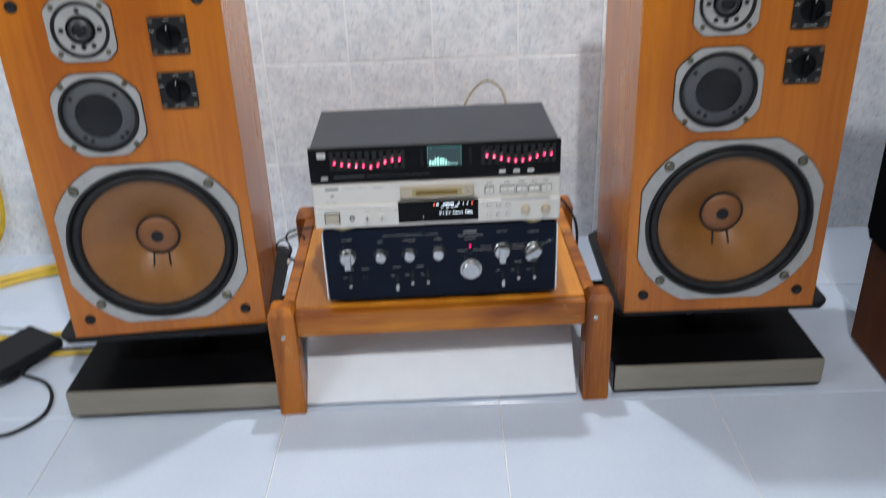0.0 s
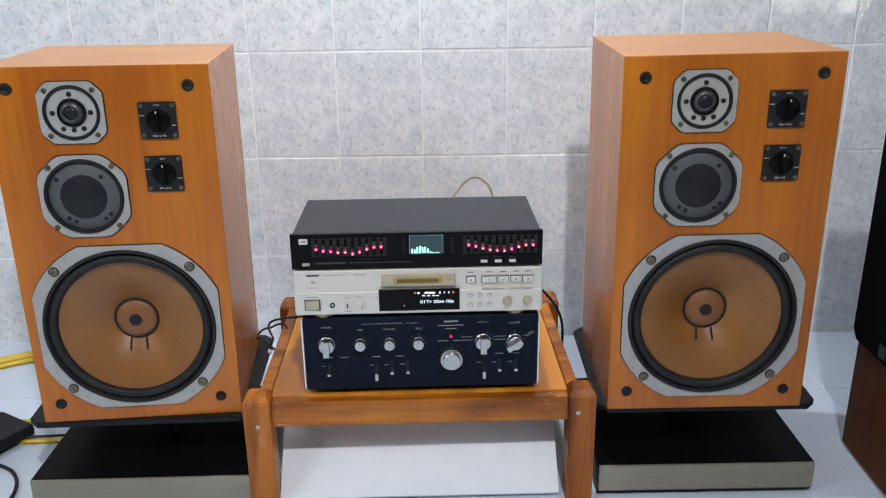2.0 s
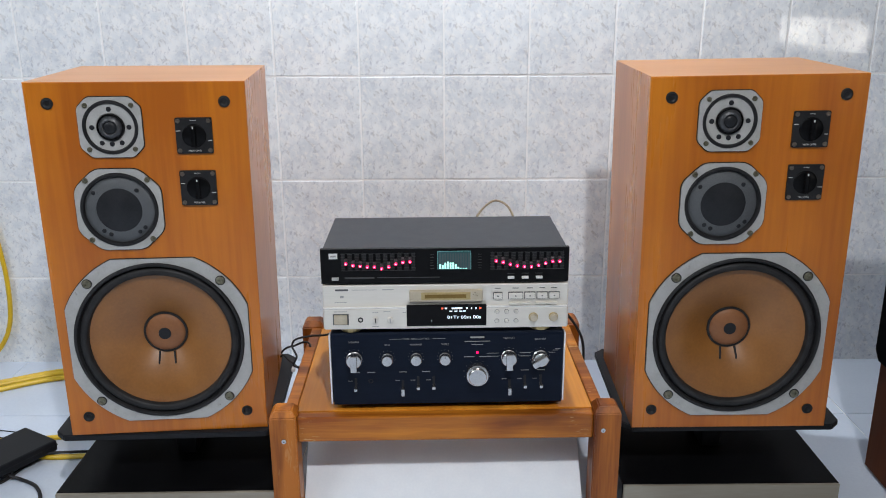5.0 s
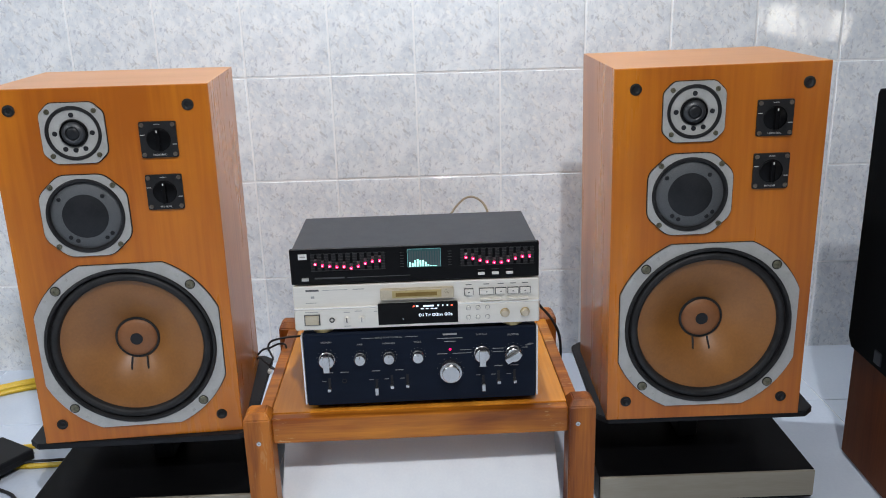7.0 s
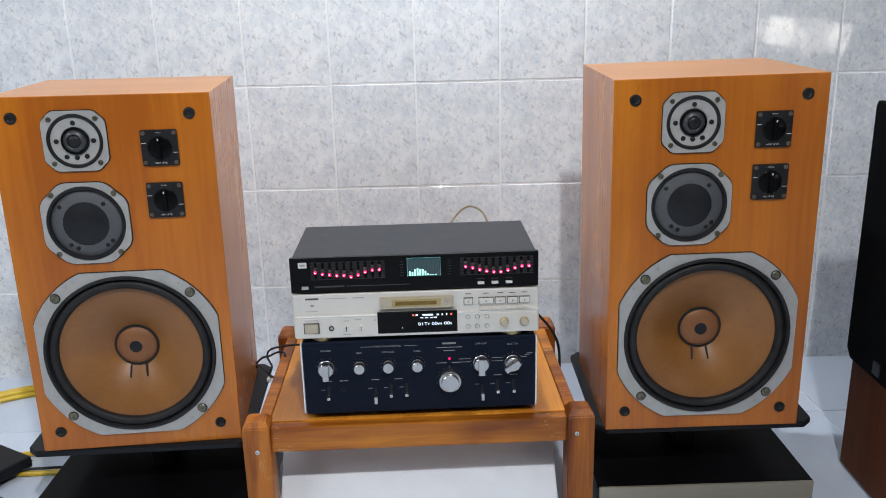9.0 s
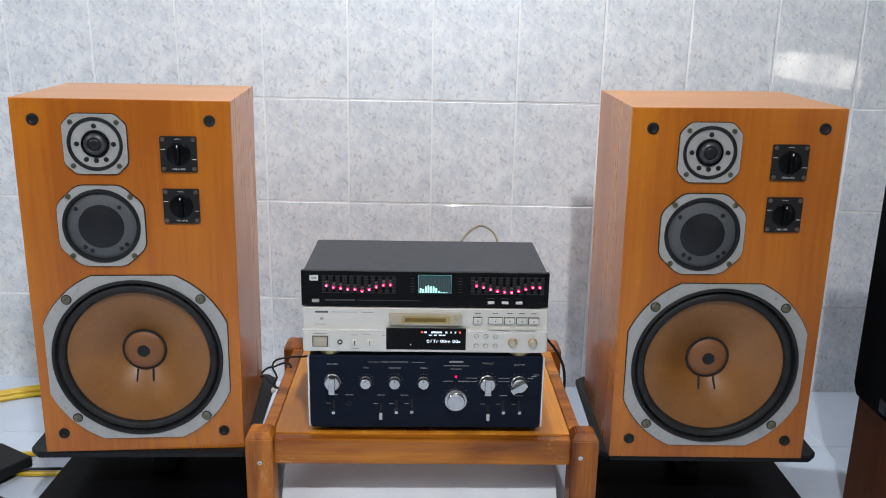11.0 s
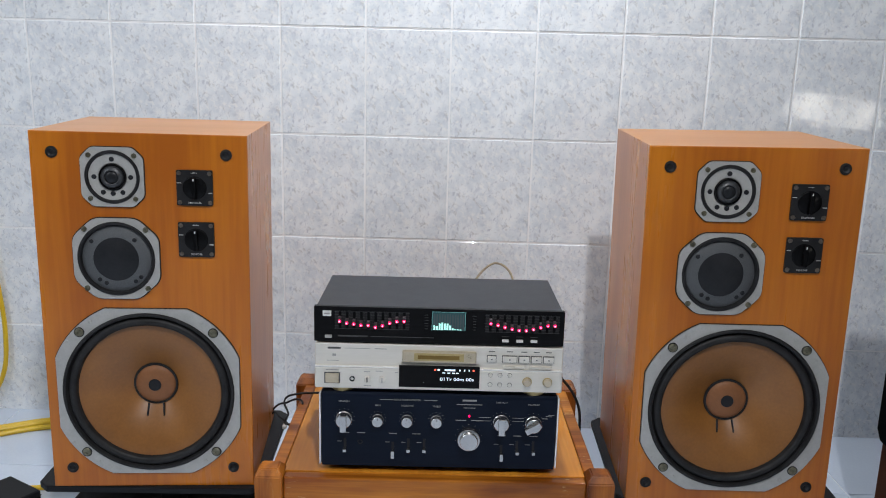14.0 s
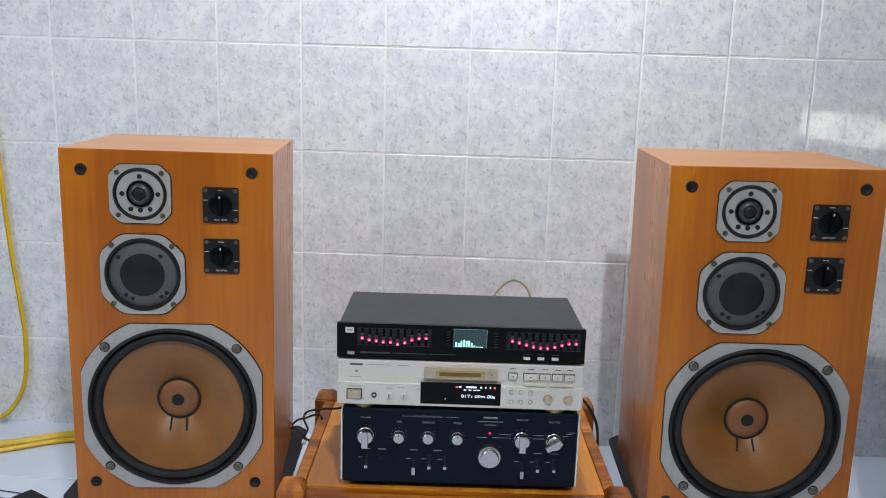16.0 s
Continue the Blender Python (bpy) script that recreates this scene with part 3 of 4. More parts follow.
    pts = round_corners([(0.0325, 0.0482), (0.0495, 0.0312), (0.0495, -0.0312), (0.0325, -0.0482), (-0.0325, -0.0482), (-0.0495, -0.0312), (-0.0495, 0.0312), (-0.0325, 0.0482)], 0.006)
    part("gasket", plate_with_ring([(x * 1.026, z * 1.026) for x, z in pts], 0.0405, cx, cz, -0.0012, 0.001), BLACK_PLASTIC, sp)
    tw = part("tweeter_frame", plate_with_ring(pts, 0.0425, cx, cz, -0.0040, 0.002), GREY_PLATE, sp, "grey eight-sided tweeter frame")
    screws(tw, [(cx + sx * 0.0356, cz + sz * 0.0352) for sx in (-1, 1) for sz in (-1, 1)], 0.0041, -0.0060)
    part("ring", lathe([(0.0435, -0.0040), (0.0425, -0.0058), (0.0390, -0.0058), (0.0375, -0.003), (0.0375, 0.003)], cx, cz, 56), BLACK_PLASTIC, tw, smooth=True)
    part("faceplate", lathe([(0.0378, -0.0028), (0.030, -0.0026), (0.0225, -0.0016), (0.0205, 0.003)], cx, cz, 56), GREY_PLATE, tw, "pale grey metal faceplate", smooth=True)
    part("horn_ring", lathe([(0.0218, -0.0012), (0.0210, -0.0052), (0.0192, -0.0055), (0.0184, -0.003), (0.0180, 0.002)], cx, cz, 48), BLACK_GLOSS, tw, smooth=True)
    part("guard", lathe([(0.0188, -0.0020), (0.0178, -0.0052), (0.0150, -0.0082), (0.0118, -0.0094), (0.0108, -0.0088), (0.0104, -0.0060)], cx, cz, 48), GUARD, tw, "shiny smoke grey guard", smooth=True)
    part("dome", lathe([(0.0108, -0.0062), (0.0098, -0.0080), (0.0070, -0.0096), (0.0035, -0.0104), (0, -0.0106)], cx, cz, 32), DOME, tw, smooth=True)
    for dx, dz in ((0, 0.0290), (-0.0288, 0.0), (0.0288, 0.0), (-0.0155, -0.0250), (0, -0.0268), (0.0155, -0.0250)):
        part("hole_plug", knob(0.0040, -0.0034, -0.001, cx + dx, cz + dz, 16, 0.0003), DOME, tw)
    # level switches
    for cz, words in ((0.5339, "HIGH LEVEL"), (0.4475, "MID LEVEL")):
        cx = 0.2576
        pl = part("level_plate", prism([(cx + x, cz + z) for x, z in round_corners([(0.0290, 0.0292), (0.0290, -0.0292), (-0.0290, -0.0292), (-0.0290, 0.0292)], 0.003)], -0.0035, 0.001, bevel=0.0006), BLACK_PLASTIC, sp, "black level control plate")
        part("dial", lathe([(0, -0.0052), (0.0172, -0.0052), (0.0185, -0.0046), (0.0192, -0.0034)], cx, cz, 36), BLACK_GLOSS, pl, smooth=True)
        part("grip", box(cx - 0.0034, cx + 0.0034, -0.0135, -0.004, cz - 0.0175, cz + 0.0175, 0.0014), BLACK_GLOSS, pl)
        part("pointer", box(cx - 0.0009, cx + 0.0009, -0.0138, -0.0133, cz + 0.0125, cz + 0.0162), WHITE_INK, pl)
        screws(pl, [(cx + sx * 0.0242, cz + sz * 0.0240) for sx in (-1, 1) for sz in (-1, 1)], 0.0036, -0.0050, PLATE_SCREW)
        lettering("lettering", words, 0.0040, cx, -0.0037, cz - 0.0245, WHITE_INK, pl)
        lettering("lettering", "NORMAL", 0.0024, cx, -0.0037, cz + 0.0245, WHITE_INK, pl)
        for a, s in ((-0.0245, 0.008), (0.0245, -0.008)):
            part("scale_mark", box(cx + a - 0.0035, cx + a + 0.0035, -0.0038, -0.0035, cz + s - .0005, cz + s + .0005), WHITE_INK, pl)
    # sockets for the missing front cover
    for x, z in ((0.0345, 0.587), (0.3085, 0.5881), (0.0332, 0.0365), (0.3084, 0.0357)):
        part("cover_socket", lathe([(0.0095, 0.0006), (0.0093, -0.0018), (0.0062, -0.0024), (0.0048, -0.0016), (0.0036, -0.0004), (0, -0.0003)], x, z, 28), BLACK_PLASTIC, sp, "round black socket", smooth=True)
    return sp


def round_corners(pts, r, seg=5):
    """Cuts the corners of an outline with short arcs."""
    out = []
    n = len(pts)
    for i in range(n):
        p, a, b = Vector(pts[i]), Vector(pts[i - 1]), Vector(pts[(i + 1) % n])
        ra = min(r, (a - p).length * .45, (b - p).length * .45)
        s, e = p + (a - p).normalized() * ra, p + (b - p).normalized() * ra
        for k in range(seg + 1):
            t = k / seg
            out.append(tuple((1 - t) ** 2 * s + 2 * t * (1 - t) * p + t * t * e))
    return out


speaker = loudspeaker(pose(-0.662, -0.681, 0.166, 0.485, 0.461, 5.74))
tagged(speaker, "three-way loudspeaker in orange veneer, turned slightly, on a black stand")
speaker_b = copy_thing(speaker, pose(0.336, -0.662, 0.168, 0.758, -0.686, -0.49))


# ---- stands ----
def speaker_stand(m, label, plate):
    st = thing("speaker_stand", m, label, "stand", "pair of speaker stands")
    body = part("base", box(0, 0.392, 0.004, 0.335, 0.008, 0.066, 0.003), STAND_BLACK, st, "gloss black base box")
    part("front_panel", box(0.001, 0.391, 0, 0.006, 0.014, 0.0655, 0.0015), STAND_FRONT, body, "satin metal front strip")
    part("plinth", box(0.01, 0.382, 0.02, 0.32, 0.0, 0.010), BLACK_PLASTIC, st)
    part("column", box(0.180, 0.218, 0.135, 0.235, 0.066, 0.160, 0.004), BLACK_STEEL, st, "black column")

    out = [(0.0, 0.030), (0.018, 0.012), (0.374, 0.012), (0.392, 0.030), (0.392, 0.330), (0.374, 0.348), (0.018, 0.348), (0.0, 0.330)]
    bm = bmesh.new()
    lo, hi = [bm.verts.new((x, y + 0.013, -0.0115)) for x, y in out], [bm.verts.new((x, y + 0.013, 0)) for x, y in out]
    bm.faces.new(lo[::-1])
    bm.faces.new(hi)
    for i in range(8):
        bm.faces.new((lo[i], lo[(i + 1) % 8], hi[(i + 1) % 8], hi[i]))
    bmesh.ops.bevel(bm, geom=list(bm.edges), offset=0.0015, segments=2, affect="EDGES")
    part("top_plate", bm, BLACK_STEEL, st, "black top plate with cut corners", at=plate)
    return st


speaker_stand(pose(-0.695, -0.712, 0, 0, 0, 1.2), "low gloss black speaker stand with satin front strip", pose(0, 0.005, 0.1654, 0.45, 0.40, 2.0))
stand_b = speaker_stand(pose(0.322, -0.688, 0, 0, 0, 0.5), "low gloss black speaker stand with satin front strip", pose(0, 0.006, 0.1677, 0.72, -0.66, -0.9))


# ---- table ----
def low_table():
    tb = thing("low_table", pose(0.0, -0.705, 0, 0, 0, 1.5), "low varnished wooden table with square posts", "table")
    W2, D, L = 0.310, 0.462, 0.047
    for sx in (-1, 1):
        for y in (0.0, D - L):
            xa, xb = (-W2 + 0.007, -W2 + 0.007 + L) if sx < 0 else (W2 - L, W2)
            bm = bmesh.new()
            t = 0.014
            rows = [(0, 0.0), (0, 0.2145), (t * .6, 0.2265)]
            prev = None
            for ins, z in rows:
                ring = [bm.verts.new(c) for c in ((xa + ins, y + ins, z), (xb - ins, y + ins, z), (xb - ins, y + L - ins, z), (xa + ins, y + L - ins, z))]
                if prev:
                    for i in range(4):
                        bm.faces.new((prev[i], prev[(i + 1) % 4], ring[(i + 1) % 4], ring[i]))
                else:
                    bm.faces.new(ring[::-1])
                prev = ring
            bm.faces.new(prev)
            bmesh.ops.bevel(bm, geom=list(bm.edges), offset=0.002, segments=2, affect="EDGES")
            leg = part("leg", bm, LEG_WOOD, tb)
            if y == 0.0:
                xm = (xa + xb) / 2 - (0.008 if sx > 0 else -0.001)
                part("screw", lathe([(0, -.0006), (.0016, -.0002), (.0018, -.0016), (.0040, -.0016), (.0047, -.0004), (.0047, .002), (0, .002)], xm, 0.171 if sx < 0 else 0.183, 16), BRUSHED, leg, "steel screw head", smooth=True)
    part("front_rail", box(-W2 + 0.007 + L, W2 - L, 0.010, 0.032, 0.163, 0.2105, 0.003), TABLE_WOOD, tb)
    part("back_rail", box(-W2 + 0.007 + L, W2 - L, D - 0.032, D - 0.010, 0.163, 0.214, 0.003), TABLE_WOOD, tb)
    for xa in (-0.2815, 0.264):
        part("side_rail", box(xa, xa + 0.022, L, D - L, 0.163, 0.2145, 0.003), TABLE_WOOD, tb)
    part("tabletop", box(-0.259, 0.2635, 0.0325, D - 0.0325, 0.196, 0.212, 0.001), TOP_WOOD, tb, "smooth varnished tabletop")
    return tb


low_table()
TT = 0.212          # height of the tabletop

# ---- foam board under the table ----
fb = tagged(part("foam_board", box(-0.256, 0.253, 0, 0.240, -0.010, 0, 0.002), FOAM), "white foam board leaning under the table", "board")
fb.matrix_basis = pose(0, -0.690, 0.0095, 47, 0, 1.0)


# ---- amplifier ----
def amplifier(m):
    am = thing("amplifier", m, "stereo amplifier with blue-black front and silver knobs", "amplifier")
    W, Hh, D = 0.412, 0.134, 0.30
    z0 = 0.012
    for x in (0.035, W - 0.035):
        for y in (0.04, D - 0.04):
            bm = bmesh.new()
            bmesh.ops.create_cone(bm, cap_ends=True, segments=18, radius1=0.014, radius2=0.016, depth=0.0125, matrix=Matrix.Translation((x, y, 0.00625)))
            part("foot", bm, RUBBER, am)
    body = part("casing", box(0.003, W - 0.003, 0.006, D, z0, z0 + Hh - 0.004, 0.003), BLACK_STEEL, am, "black steel casing")
    # front panel with a rounded top edge
    prof = [(0.0, z0), (0.0, z0 + Hh - 0.007), (0.0010, z0 + Hh - 0.003), (0.004, z0 + Hh - 0.0005), (0.008, z0 + Hh), (0.020, z0 + Hh), (0.020, z0)]
    bm = bmesh.new()
    a, b = [bm.verts.new((0.006, y, z)) for y, z in prof], [bm.verts.new((W - 0.006, y, z)) for y, z in prof]
    bm.faces.new(a)
    bm.faces.new(b[::-1])
    for i in range(len(prof)):
        bm.faces.new((a[i], b[i], b[(i + 1) % len(prof)], a[(i + 1) % len(prof)]))
    pn = part("front_panel", bm, NAVY, am, "blue-black brushed front panel")
    for x in (0.0, W - 0.006):
        part("end_trim", box(x + .0015, x + .0045, -0.0018, 0.016, z0 + 0.002, z0 + Hh - 0.002, 0.0012), TRIM, am, "polished aluminium edge strip")
    P = lambda u, v: (u * W, z0 + v * Hh)

    def turn(u, v, r, lever=None, angle=0.0):
        x, z = P(u, v)
        if r > 0.018:
            outline = [(0, -0.0215), (r * .74, -0.0215), (r * .79, -0.0205), (r * .81, -0.0150), (r * .96, -0.0145), (r * 1.0, -0.0135), (r * 1.0, -0.0005), (0, -0.0005)]
        else:
            outline = [(0, -0.0165), (r * .86, -0.0165), (r * .93, -0.0158), (r * .95, -0.006), (r * 1.03, -0.005), (r * 1.03, -0.0005), (0, -0.0005)]
        k = part("knob", lathe(outline, x, z, 36), BRUSHED, pn, "silver knob", smooth=True)
        if lever:
            bmk = box(-r * .40, r * .40, -0.024, -0.010, -r * 1.22, r * .95, 0.0012)
            bmesh.ops.transform(bmk, matrix=Matrix.Translation((x, 0, z)) @ Matrix.Rotation(radians(angle), 4, "Y"), verts=bmk.verts)
            part("grip_bar", bmk, BRUSHED, k)
        elif r < 0.015:
            part("pointer", box(x - .0005, x + .0005, -0.0169, -0.0163, z + r * .35, z + r * .85), DARK_INK, k)
        for i in range(11):
            an = radians(-135 + 27 * i)
            tx, tz = x + (r + .0035) * math.sin(an), z + (r + .0035) * math.cos(an)
            part("scale_tick", box(tx - .0004, tx + .0004, -0.0004, 0.0002, tz - .0004, tz + .0004), GREY_INK, pn)

    turn(0.108, 0.655, 0.0135, True)
    turn(0.247, 0.655, 0.0098)
    turn(0.368, 0.655, 0.0098)
    turn(0.489, 0.655, 0.0098)
    turn(0.625, 0.425, 0.0195)
    turn(0.758, 0.650, 0.0135, True)
    turn(0.891, 0.640, 0.0135, True, 58)

    def lever_switch(u, v, down, slot=0.016):
        x, z = P(u, v)
        part("slot", box(x - .0022, x + .0022, -0.0003, 0.0005, z - slot * .5, z + slot * .6), BLACK_PLASTIC, pn)
        hgt = 0.014 if down else 0.006
        part("lever", box(x - .0030, x + .0030, -0.012, 0.0, z - slot * .5 - hgt * .6, z - slot * .5 + hgt * .4, 0.001), BRUSHED, pn, "small silver switch lever")

    lever_switch(0.111, 0.305, False)
    lever_switch(0.310, 0.265, True)
    lever_switch(0.375, 0.315, False)
    lever_switch(0.441, 0.318, False)
    lever_switch(0.763, 0.255, True)
    lever_switch(0.828, 0.315, False)
    lever_switch(0.896, 0.315, False)
    x, z = P(0.174, 0.330)
    part("headphone_socket", lathe([(0.0042, -.0002), (0.004, -.0012), (0.003, -.0012), (0.0026, 0.002), (0, 0.002)], x, z, 20), BLACK_PLASTIC, pn, smooth=True)
    x, z = P(0.625, 0.715)
    led = part("power_lamp", lathe([(0.0019, 0), (0.0018, -.0014), (0.0012, -.0022), (0, -.0024)], x, z, 18), RED_LED, pn, "glowing red lamp", smooth=True)

    def bar(u, v, w, h=0.0011, mat=GREY_INK):
        x, z = P(u, v)
        part("print_line", box(x - w / 2, x + w / 2, -0.0004, 0.0002, z - h / 2, z + h / 2), mat, pn)

    for u, v, s in ((0.108, 0.880, "SPEAKERS"), (0.247, 0.835, "BASS"), (0.368, 0.835, "MIDRANGE"), (0.489, 0.835, "TREBLE"), (0.368, 0.915, "TRIPLE TONE CONTROL"),
                    (0.758, 0.905, "TAPE PLAY"), (0.891, 0.885, "SELECTOR")):
        x, z = P(u, v)
        lettering("lettering", s, 0.0042, x, -0.0003, z, GREY_INK, pn)
    for u in (0.283, 0.465):
        bar(u, 0.915, 0.022, .0006)
    for u, w in ((0.591, .018), (0.659, .020)):
        bar(u, 0.655, w)
    bar(0.625, 0.925, 0.024, .0030)
    bar(0.625, 0.870, 0.044)
    bar(0.625, 0.825, 0.020)
    for u in (0.111, 0.177, 0.310, 0.408, 0.763, 0.828, 0.896):
        bar(u, 0.455, 0.014)
    for u in (0.690, 0.828):
        bar(u, 0.70, 0.020, .0007)
        bar(u, 0.655, 0.020, .0007)
    for u in (0.940, 0.955, 0.965):
        bar(u, 0.70 + (u - .94) * 2, 0.010, .0008)
    for u in (0.088, 0.288, 0.353, 0.419, 0.741, 0.806, 0.872):
        bar(u, 0.335, 0.008, .0008)
    return am


amplifier(pose(-0.199, -0.678, TT, 0, 0, 1.7))


# ---- recorder ----
def disc_recorder(m):
    rc = thing("disc_recorder", m, "champagne silver disc recorder with gold drawer and lit display", "hi-fi recorder")
    W, Hh, D = 0.418, 0.078, 0.275
    z0 = 0.008
    for x in (0.045, W - 0.045):
        for y in (0.022, D - 0.04):
            ft = bmesh.new()
            bmesh.ops.create_cone(ft, cap_ends=True, segments=24, radius1=0.018, radius2=0.020, depth=0.0085, matrix=Matrix.Translation((x, y, 0.00425)))
            part("foot", ft, GOLD if y < .1 else RUBBER, rc, "low round foot")
    part("casing", box(0.003, W - 0.003, 0.012, D, z0, z0 + Hh - 0.001, 0.002), CHAMPAGNE, rc)
    fp = part("front_panel", box(0, W, 0.003, 0.016, z0, z0 + Hh, 0.002), CHAMPAGNE, rc, "champagne aluminium front panel")
    part("lower_panel", box(0.0, W, -0.004, 0.006, z0, z0 + Hh * .505, 0.0036), CHAMPAGNE, fp)
    # rounded edge in brighter trim: the lamp's highlight is put into its colour
    part("ledge_highlight", box(0.0005, W - 0.0005, -0.0044, 0.0025, z0 + Hh * .505 - 0.0016, z0 + Hh * .505 + 0.0003, 0.0008), TRIM, fp, "rounded ledge in a brighter metal for its highlight")
    P = lambda u, v: (u * W, z0 + v * Hh)

    def blk(name, u0, u1, v0, v1, ya, yb, mat, label="", bev=0.0006, parent=None):
        (xa, za), (xb, zb) = P(u0, v0), P(u1, v1)
        return part(name, box(xa, xb, ya, yb, za, zb, bev), mat, parent or fp, label)

    tray = blk("drawer", 0.352, 0.650, 0.625, 0.885, -0.003, 0.006, KNOB_GOLD, "gold disc drawer", 0.0022)
    blk("drawer_slot", 0.400, 0.600, 0.675, 0.845, -0.0038, 0.001, GOLD, "", 0.0004, tray)
    blk("drawer_gap", 0.415, 0.582, 0.715, 0.800, -0.0043, 0.001, surf_dark_gold, "", 0.0, tray)
    disp = blk("display_window", 0.340, 0.665, 0.075, 0.560, -0.0052, 0.0, BLACK_GLOSS, "black display window", 0.0008)
    x, z = P(0.574, 0.275)
    lettering("display_text", "01Tr 00m 00s", 0.0078, x, -0.0055, z, VFD_WHITE, disp, wide=1.30)
    for u, w, mat in ((0.486, .003, VFD_RED), (0.500, .004, VFD_WHITE), (0.545, .018, VFD_WHITE), (0.585, .003, VFD_WHITE), (0.604, .002, VFD_WHITE), (0.622, .002, VFD_WHITE), (0.640, .003, VFD_RED)):
        x, z = P(u, 0.485)
        part("display_segment", box(x - w / 2, x + w / 2, -0.0056, -0.0052, z - .0014, z + .0014), mat, disp)
    for u in (0.520, 0.540, 0.560, 0.575):
        x, z = P(u, 0.420)
        part("display_segment", box(x - .0025, x + .0025, -0.0056, -0.0052, z - .0008, z + .0008), VFD_WHITE, disp)
    x, z = P(0.441, 0.20)
    part("display_segment", knob(0.0007, -0.0057, -0.005, x, z, 8, 0.0001), VFD_WHITE, disp)
    # upper keys
    for u0, u1 in ((0.695, 0.728), (0.756, 0.812), (0.822, 0.862), (0.872, 0.912), (0.921, 0.961)):
        blk("key_surround", u0 - .0024, u1 + .0024, 0.660, 0.815, 0.0008, 0.004, DARK_INK, "", 0.0)
        k = blk("key", u0, u1, 0.674, 0.801, -0.0022, 0.003, CHAMPAGNE, "champagne push key", 0.0008)
        um = (u0 + u1) / 2
        x, z = P(um, .738)
        part("key_mark", box(x - .0012, x + .0012, -0.0025, -0.002, z - .0009, z + .0009), DARK_INK, k)
        x, z = P(um, .90)
        part("print_line", box(x - .005, x + .005, 0.0024, 0.0032, z - .0006, z + .0006), DARK_INK, fp)
    for u0, u1 in ((0.758, 0.800), (0.803, 0.845), (0.866, 0.908), (0.911, 0.953)):
        blk("slim_key", u0, u1, 0.540, 0.578, -0.0030, 0.003, CHAMPAGNE, "", 0.0005)
    # lower row
    blk("key_surround", 0.040, 0.104, 0.125, 0.375, -0.0046, 0, DARK_INK, "", 0.0)
    blk("power_key", 0.045, 0.099, 0.145, 0.355, -0.0075, 0, KNOB_GOLD, "square power key", 0.0008)
    x, z = P(0.152, 0.235)
    part("headphone_socket", lathe([(0.0046, -.004), (0.0043, -.0058), (0.003, -.0058), (0.0026, -0.003), (0, -0.003)], x, z, 20), BLACK_PLASTIC, fp, smooth=True)
    for u in (0.213, 0.273):
        x, z = P(u, 0.235)
        kk = part("small_knob", knob(0.0054, -0.009, -0.004, x, z, 24, 0.0008), CHAMPAGNE, fp, smooth=True)
        part("pointer", box(x - .0008, x + .0008, -0.0097, -0.0088, z - .004, z + .0045), GREY_INK if u > .22 else BLACK_PLASTIC, kk)
    for u in (0.708, 0.747, 0.786):
        for v in (0.175, 0.395):
            x, z = P(u, v)
            part("round_key", knob(0.0033, -0.0062, -0.004, x, z, 16, 0.0006), CHAMPAGNE, fp, smooth=True)
            part("key_ring", lathe([(0.0040, -.0041), (0.0040, -.0046), (0.0034, -.0046)], x, z, 16), DARK_INK, fp)
    for u in (0.857, 0.939):
        x, z = P(u, 0.255)
        part("level_knob", lathe([(0, -0.0115), (0.0056, -0.0115), (0.0064, -0.0108), (0.0067, -0.0098), (0.0069, -0.004), (0, -0.004)], x, z, 32), KNOB_GOLD, fp, "ribbed champagne knob", smooth=True)
        part("knob_ring", lathe([(0.0082, -.004), (0.0080, -.0052), (0.0069, -.0052)], x, z, 28), GOLD, fp)
    # maker's mark and small print as bars
    for u, v, w, h, mat in ((0.078, 0.895, .022, .0032, DARK_INK), (0.170, 0.895, .042, .0007, GREY_INK), (0.265, 0.895, .020, .0012, GREY_INK), (0.078, 0.74, .006, .004, GREY_INK), (0.072, 0.61, .020, .0008, GREY_INK)):
        x, z = P(u, v)
        part("print_bar", box(x - w / 2, x + w / 2, 0.0026, 0.0032, z - h / 2, z + h / 2), mat, fp)
    for u, v, w in ((0.072, 0.43, .022), (0.213, 0.40, .010), (0.26, 0.42, .012), (0.213, 0.08, .012), (0.33, 0.40, .005)):
        x, z = P(u, v)
        part("print_bar", box(x - w / 2, x + w / 2, -0.0044, -0.0038, z - .0005, z + .0005), GREY_INK, fp)
    return rc


surf_dark_gold = surf("dark_gold", (0.20, 0.12, 0.03), (0.28, 0.18, 0.05), 60, 0.3, metal=0.7)
AMP_TOP = TT + 0.012 + 0.134
disc_recorder(pose(-0.2045, -0.677, AMP_TOP, 0, 0, 1.4))
REC_TOP = AMP_TOP + 0.086


